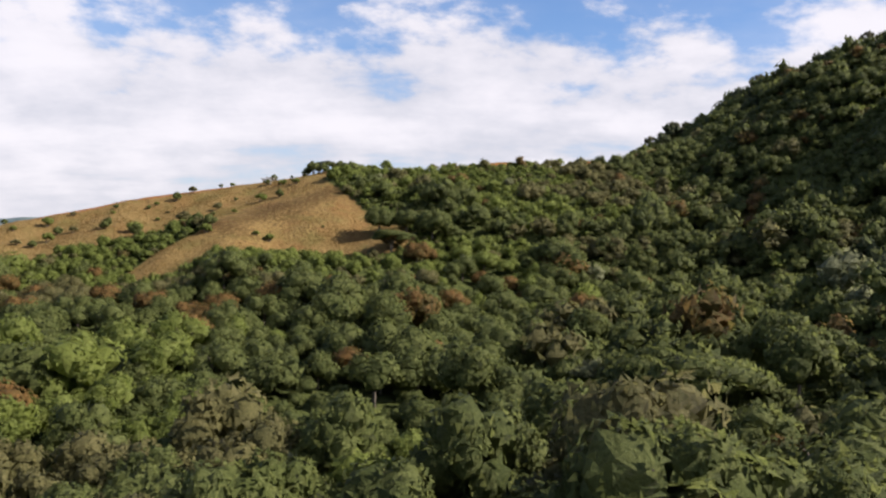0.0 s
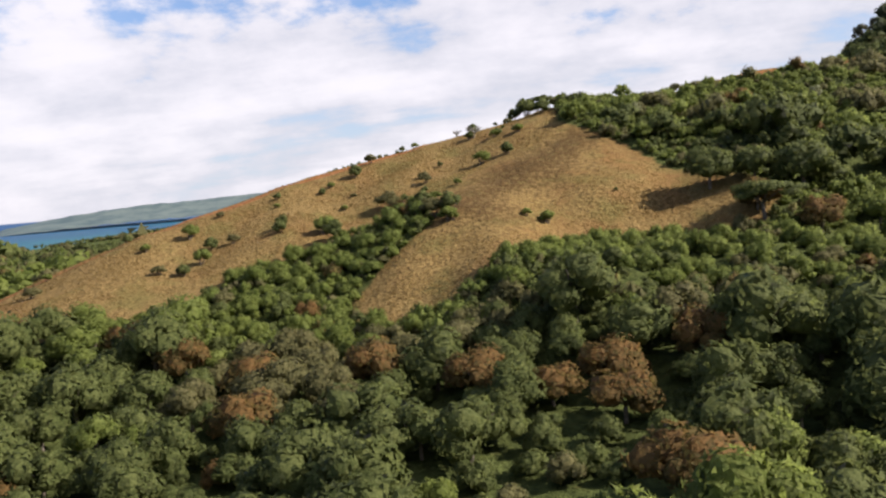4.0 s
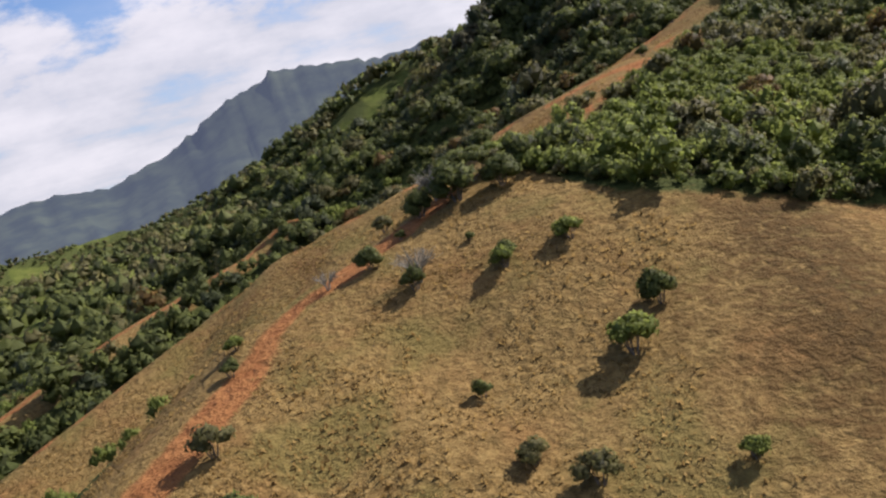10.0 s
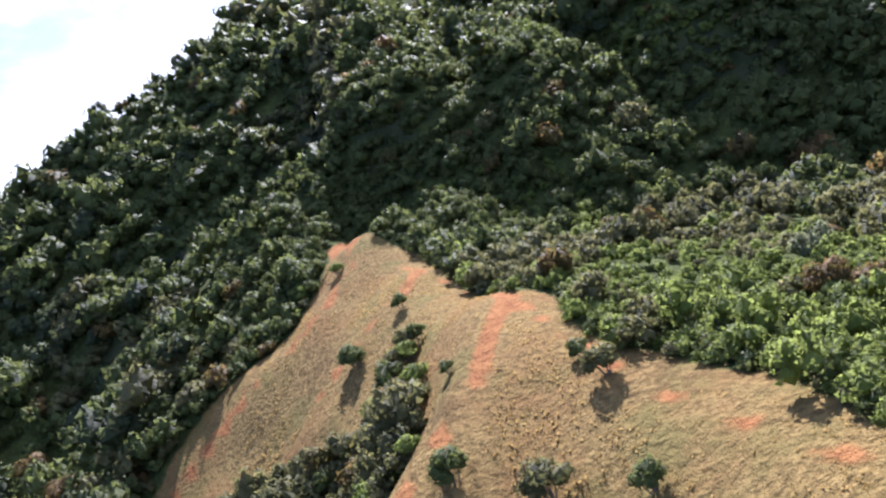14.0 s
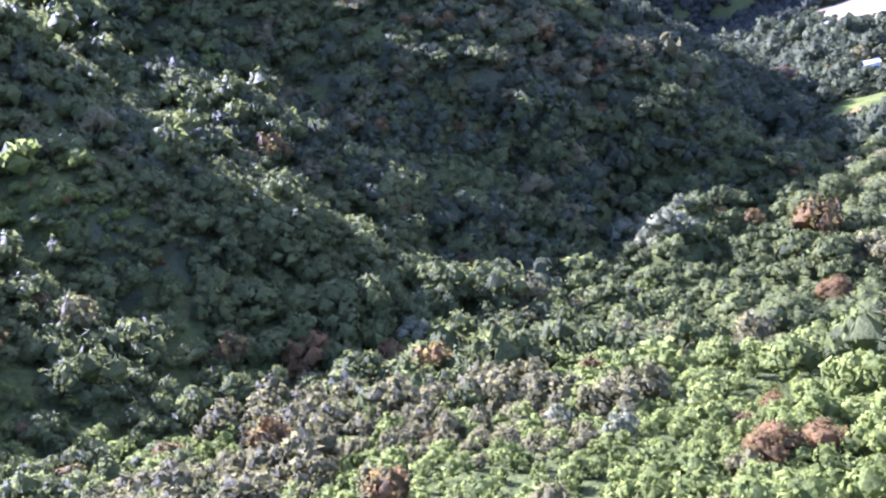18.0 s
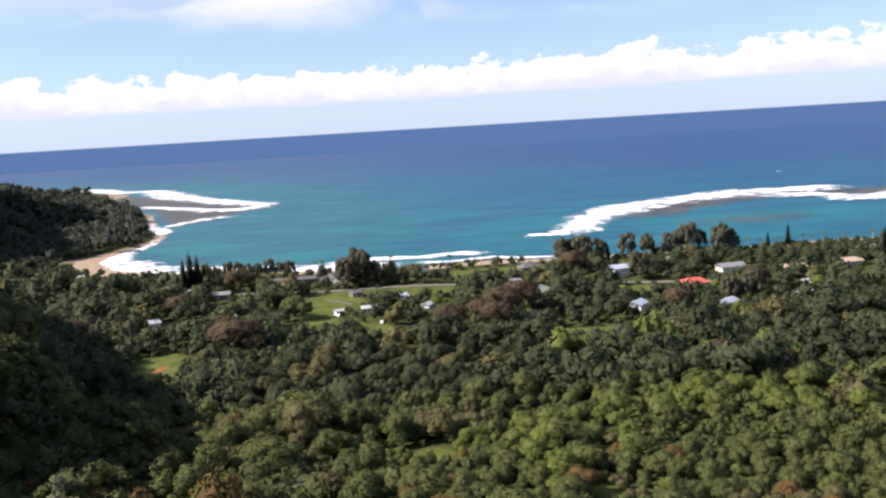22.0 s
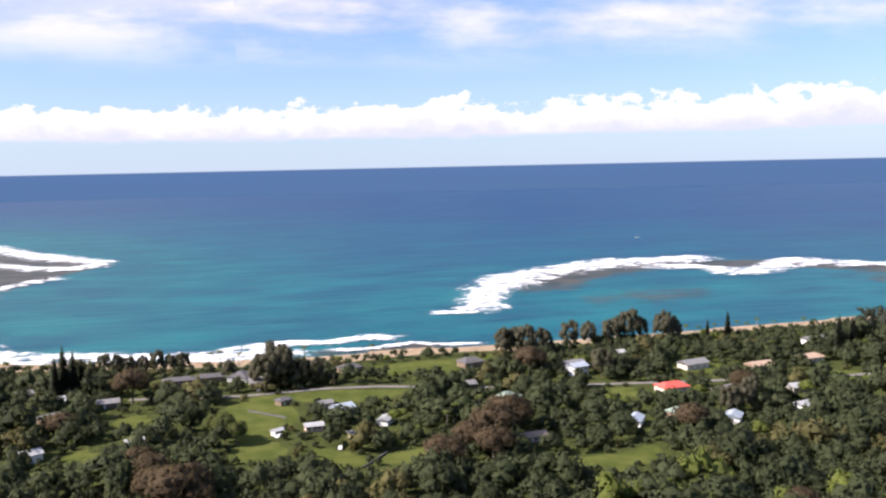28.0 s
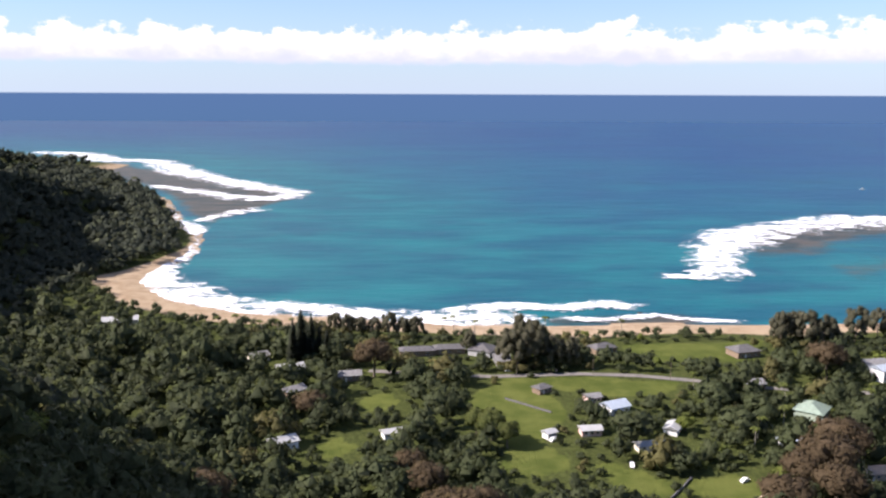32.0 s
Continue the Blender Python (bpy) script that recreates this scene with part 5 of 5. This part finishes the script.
SHRUBS_D = [(35, 281, 3.3), (21, 251, 2.1), (27, 277, 1.7), (45, 278, 2.4), (35, 257, 1.5), (31, 247, 1.7), (27, 237, 1.3), (8, 223, 1.0), (4, 209, 1.9), (-3, 218, 0.9), (-5, 208, 0.5), (11, 284, 1.9), (60, 269, 1.2), (75, 277, 1.7), (51, 244, 1.2), (-2, 190, 0.9), (9, 206, 1.4), (12, 212, 1.0), (-1, 198, 0.5), (-2, 172, 1.4), (4, 175, 1.2), (-14, 162, 0.9), (-13, 157, 0.7), (-6, 141, 1.1), (-8, 137, 1.2), (-20, 150, 1.8), (-17, 153, 0.9), (-5, 157, 0.8), (-36, 173, 1.1), (-35, 183, 1.0), (-29, 275, 1.6), (-40, 166, 0.7), (-41, 162, 0.7), (-32, 160, 0.5), (-14, 177, 0.7), (5, 188, 1.0), (-1, 191, 0.7), (-4, 131, 1.7), (0, 130, 1.8), (0, 127, 1.4), (26, 399, 2.3), (47, 398, 2.0), (31, 411, 2.4), (1, 127, 0.8)]
SHRUBS_E = [(80, 274, 1.3), (76, 275, 1.5), (71, 277, 1.7), (67, 279, 1.6), (59, 287, 1.5), (55, 291, 1.6), (50, 293, 1.7), (47, 297, 1.8), (43, 299, 1.6), (36, 299, 1.7), (85, 288, 1.2), (128, 306, 1.3), (40, 279, 1.7), (36, 270, 1.5), (57, 262, 0.9), (13, 214, 1.5), (15, 210, 1.6), (18, 217, 1.3), (28, 300, 1.6), (46, 266, 1.1), (95, 281, 1.0)]
rs = np.random.default_rng(77)
plant(shrub(rs, LEAF_GREEN, "dark green rounded shrub on the dry grass slope"), SHRUBS_A[::2] + SHRUBS_B[1::2] + SHRUBS_D[2::4] + SHRUBS_E[::2], rs, 0.85, 1.1)
plant(shrub(rs, LEAF_LIGHT, "bright green bushy shrub on the dry grass slope"), SHRUBS_A[1::2] + SHRUBS_C[2::3] + SHRUBS_D[3::4] + SHRUBS_E[1::2], rs, 0.85, 1.1)
plant(shrub(rs, LEAF_GREEN, "dark green rounded shrub on the dry grass slope", flat=0.9, lobes=9), SHRUBS_B[::2] + SHRUBS_C[::3] + SHRUBS_D[::4], rs, 0.85, 1.1)
plant(shrub(rs, LEAF_OLIVE, "olive-green shrub on the dry grass slope", flat=0.65), SHRUBS_C[1::3] + SHRUBS_D[1::4], rs, 0.85, 1.1)


def dead_tree(rng):
    thing = tagged(new("dead_tree"), "bare silvery-grey dead tree on the grassy crest", "tree", "bare trees")
    bm = bmesh.new()
    for k in range(6):
        a, out = k * 1.05 + rng.random() * 0.5, rng.uniform(0.6, 1.5)
        mid = Vector((math.cos(a) * out * 0.5, math.sin(a) * out * 0.5, 1.4))
        limb(bm, (0, 0, -0.3), mid, 0.12, 0.08, 5)
        for _ in range(6):
            end = mid + Vector((math.cos(a) * out + rng.normal(0, 0.5), math.sin(a) * out + rng.normal(0, 0.5), rng.uniform(0.7, 1.9)))
            limb(bm, mid, end, 0.06, 0.02, 4)
            for _ in range(4):
                limb(bm, mid.lerp(end, rng.uniform(0.4, 0.9)), end + Vector(rng.normal(0, 0.45, 3)), 0.03, 0.012, 3)
    part("branch", bm, PALE_BARK, thing)
    return thing


plant(dead_tree(rs), [(4, 215, 1.3), (6, 218, 1.0), (-9, 196, 0.9), (-16, 205, 0.7)], rs)

# ---- houses ----
ROOFS = {
    "white": plain_material("white_metal_roof", (0.38, 0.38, 0.37), 0.5, 0.08, 0.5), "grey": plain_material("grey_shingle_roof", (0.20, 0.195, 0.19), 0.85, 0.2, 0.8),
    "dark": plain_material("dark_shingle_roof", (0.105, 0.10, 0.10), 0.85, 0.25, 0.8), "steel": plain_material("pale_blue_metal_roof", (0.36, 0.41, 0.46), 0.45, 0.1, 0.5),
    "green": plain_material("grey_green_roof", (0.22, 0.28, 0.22), 0.7, 0.15, 0.6), "red": plain_material("red_roof", (0.62, 0.10, 0.075), 0.6, 0.12, 0.6), "tan": plain_material("tan_roof", (0.42, 0.30, 0.21), 0.8, 0.15, 0.6),
}
WALLS = {
    "cream": plain_material("cream_wall", (0.62, 0.56, 0.46), 0.8, 0.08), "white": plain_material("white_wall", (0.76, 0.75, 0.72), 0.75, 0.06), "brown": plain_material("brown_wall", (0.20, 0.145, 0.10), 0.8, 0.15),
    "grey": plain_material("grey_wall", (0.36, 0.36, 0.35), 0.8, 0.1), "pink": plain_material("pink_wall", (0.62, 0.42, 0.37), 0.8, 0.08), "green": plain_material("green_wall", (0.30, 0.36, 0.28), 0.8, 0.1), "tan": plain_material("tan_wall", (0.46, 0.36, 0.26), 0.8, 0.1),
}
TRIM = plain_material("white_trim", (0.74, 0.73, 0.70), 0.6, 0.05)
GLASS = bpy.data.materials.new("window_glass")
GLASS.use_nodes = True
GLASS.node_tree.nodes["Principled BSDF"].inputs["Base Color"].default_value = (0.03, 0.04, 0.045, 1)
GLASS.node_tree.nodes["Principled BSDF"].inputs["Roughness"].default_value = 0.08
ROOF_WORDS = {"white": "white metal roof", "grey": "grey shingle roof", "dark": "dark shingle roof", "steel": "pale metal roof", "green": "grey-green roof", "red": "bright red roof", "tan": "tan roof"}


def box(bm, x0, x1, y0, y1, z0, z1):
    v = [bm.verts.new((x, y, z)) for z in (z0, z1) for y in (y0, y1) for x in (x0, x1)]
    for q in ((0, 2, 3, 1), (4, 5, 7, 6), (0, 1, 5, 4), (2, 6, 7, 3), (0, 4, 6, 2), (1, 3, 7, 5)):
        bm.faces.new([v[i] for i in q])


def house(x, y, long, deep, turn, tall, roof, wall):
    thing = tagged(new("house"), f"{wall} house with a {ROOF_WORDS[roof]} among trees", "house", "houses of the village")
    a, b = long / 2, deep / 2
    bm = bmesh.new()
    box(bm, -a, a, -b, b, -0.6, tall)
    part("wall", bm, WALLS[wall], thing)
    bm = bmesh.new()
    over, rise, t = 0.7, deep * 0.24, 0.18
    hip = min(a * 0.9, b * 0.9) if roof in ("red", "green", "dark") else 0.0
    for z in (tall, tall + t):
        low = [bm.verts.new((sx * (a + over), sy * (b + over), z)) for sx, sy in ((-1, -1), (1, -1), (1, 1), (-1, 1))]
        ridge = [bm.verts.new((-(a + over - hip), 0, z + rise)), bm.verts.new((a + over - hip, 0, z + rise))]
        quads = [(low[0], low[1], ridge[1], ridge[0]), (low[2], low[3], ridge[0], ridge[1]), (low[1], low[2], ridge[1]), (low[3], low[0], ridge[0])]
        for q in quads:
            bm.faces.new(q if z > tall else q[::-1])
        if z == tall:
            under = low
    for i in range(4):
        bm.faces.new((under[i], under[(i + 1) % 4], low[(i + 1) % 4], low[i]))
    part("roof", bm, ROOFS[roof], thing)
    storeys = 2 if tall > 5 else 1
    for s in range(storeys):
        for k in range(3):
            for sy in (-1, 1):
                u = (k - 1) * long * 0.3
                bm = bmesh.new()
                box(bm, u - 0.75, u + 0.75, sy * b - 0.05, sy * b + 0.05, 0.9 + s * 2.8, 2.1 + s * 2.8)
                w = part("window", bm, TRIM, thing)
                bm = bmesh.new()
                box(bm, u - 0.65, u + 0.65, sy * b - 0.07, sy * b + 0.07, 1.0 + s * 2.8, 2.0 + s * 2.8)
                part("pane", bm, GLASS, w)
    bm = bmesh.new()
    box(bm, long * 0.13, long * 0.13 + 0.95, b - 0.05, b + 0.06, 0.05, 2.1)
    part("door", bm, TRIM, thing)
    thing.matrix_basis = pose(x, y, float(ground_at(x, y)) + 0.3, 0, 0, turn)
    return thing


for row in HOUSES:
    house(*row)

# the shore road, poles, parked cars, walls of the paddocks
ASPHALT = plain_material("grey_road", (0.17, 0.155, 0.14), 0.9, 0.2, 0.3)
line = np.array([p for p in ROAD], float)
pts = np.concatenate([np.linspace(p, q, 12, endpoint=False) for p, q in zip(line, line[1:])] + [line[-1:]])
run = np.gradient(pts, axis=0)
run /= np.linalg.norm(run, axis=1, keepdims=True)
side = np.stack([-run[:, 1], run[:, 0]], 1) * 2.6
rv = np.stack([np.concatenate([pts + side, ground_at(*(pts + side).T)[:, None] + 0.12], 1), np.concatenate([pts - side, ground_at(*(pts - side).T)[:, None] + 0.12], 1)], 1).reshape(-1, 3)
tagged(mesh_object("road", rv, grid_faces(2, len(pts)), ASPHALT, True), "narrow grey road behind the beach houses", "road", kind="structure")


def car(x, y, turn, mat, label):
    thing = tagged(new("car"), label, "car", "parked cars")
    bm = bmesh.new()
    prof = [(-2.2, 0.35), (-2.2, 0.95), (-1.5, 1.05), (-1.0, 1.55), (0.9, 1.55), (1.4, 1.0), (2.15, 0.85), (2.2, 0.35)]
    rows = [[bm.verts.new((px, sy * 0.85, pz)) for px, pz in prof] for sy in (-1, 1)]
    n = len(prof)
    for i in range(n):
        bm.faces.new((rows[0][i], rows[0][(i + 1) % n], rows[1][(i + 1) % n], rows[1][i]))
    bm.faces.new(rows[0][::-1])
    bm.faces.new(rows[1])
    part("body", bm, mat, thing)
    for sx in (-1.35, 1.35):
        for sy in (-0.86, 0.86):
            bm = bmesh.new()
            limb(bm, (sx, sy - 0.1, 0.34), (sx, sy + 0.1, 0.34), 0.34, 0.34, 12)
            part("wheel", bm, ROOFS["dark"], thing)
    for sy in (-0.87, 0.87):
        bm = bmesh.new()
        box(bm, -0.95, 0.95, sy - 0.01, sy + 0.01, 1.08, 1.45)
        part("window", bm, GLASS, thing)
    thing.matrix_basis = pose(x, y, float(ground_at(x, y)), 0, 0, turn)


car(76, -220, 30, WALLS["white"], "white van parked at the edge of the paddock")
car(117, -236, 80, WALLS["white"], "white car parked by the paddock")
car(153, -362, 10, WALLS["grey"], "grey car parked beside the road")
car(145, -264, 45, WALLS["white"], "white car parked by the garden")
car(128, -362, 175, WALLS["pink"], "pale car parked beside the road")


def pole(x, y):
    thing = tagged(new("utility_pole"), "wooden utility pole with a crossarm by the road", "pole", "utility poles")
    bm = bmesh.new()
    limb(bm, (0, 0, -0.5), (0, 0, 10), 0.16, 0.11, 8)
    part("post", bm, BARK, thing)
    bm = bmesh.new()
    box(bm, -1.1, 1.1, -0.06, 0.06, 9.1, 9.25)
    part("crossarm", bm, BARK, thing)
    thing.matrix_basis = pose(x, y, float(ground_at(x, y)), 0, 0, 60)


for px_, py_ in ((190, -354), (150, -351), (108, -353), (68, -344), (24, -327)):
    pole(px_, py_)


def lane_wall(points, label, mat):
    """A low strip along a line, for the dry-stone walls and the hedge."""
    q = np.concatenate([np.linspace(p, r, 8, endpoint=False) for p, r in zip(np.array(points, float), np.array(points[1:], float))] + [np.array(points[-1:], float)])
    z = ground_at(q[:, 0], q[:, 1])
    d = np.gradient(q, axis=0)
    d /= np.linalg.norm(d, axis=1, keepdims=True)
    s = np.stack([-d[:, 1], d[:, 0]], 1) * 0.35
    ring = np.stack([np.c_[q + s, z - 0.2], np.c_[q + s * 0.8, z + 0.85 + rp.normal(0, 0.05, len(q))], np.c_[q - s * 0.8, z + 0.85 + rp.normal(0, 0.05, len(q))], np.c_[q - s, z - 0.2]], 1)
    return tagged(mesh_object("paddock_wall", ring.reshape(-1, 3), grid_faces(4, len(q)), mat), label, "wall", "paddock walls")


lane_wall([(60, -212), (72, -208), (84, -199)], "low pale wall along the paddock", WALLS["tan"])
lane_wall([(110, -206), (104, -213), (96, -224)], "low dark wall between two paddocks", ROOFS["dark"])
# a thin hedge, made with the wall's shape and the dark roof material
lane_wall([(160, -318), (148, -306), (140, -298)], "low dark hedge across the big paddock", ROOFS["dark"])

# rocks in the surf and a boat far out
ROCK = plain_material("wet_lava_rock", (0.06, 0.055, 0.05), 0.6, 0.3, 0.4)
for k, (x, y, s) in enumerate(((420, -1075, 8), (428, -1068, 5), (412, -1082, 4), (446, -905, 4), (452, -880, 3), (130, -512, 2.5), (40, -508, 2))):
    v = ICO2_V * np.array([s, s * 0.7, s * 0.35]) * (1 + 0.2 * np.random.default_rng(k).standard_normal((len(ICO2_V), 1)))
    ob = tagged(mesh_object("rock", v, ICO2_F, ROCK), "dark wet lava rock in the surf", "rock", "rocks in the surf")
    ob.location = (x, y, 0.3)
boat = tagged(new("boat"), "small white motor boat with a wake beyond the reef", "boat")
bm = bmesh.new()
hull = [[bm.verts.new((px, py * w, z)) for px, w in ((-4, 1), (0, 1.1), (2.5, 0.8), (4.5, 0.02))] for py, z in ((-1.3, 1.2), (0, -0.3), (1.3, 1.2))]
for a, b in zip(hull, hull[1:]):
    for i in range(3):
        bm.faces.new((a[i], a[i + 1], b[i + 1], b[i]))
part("hull", bm, WALLS["white"], boat)
bm = bmesh.new()
box(bm, -1.5, 1.2, -0.8, 0.8, 0.6, 2.2)
part("cabin", bm, WALLS["white"], boat)
boat.matrix_basis = pose(-560, -1330, 0.2, 0, 0, 160)
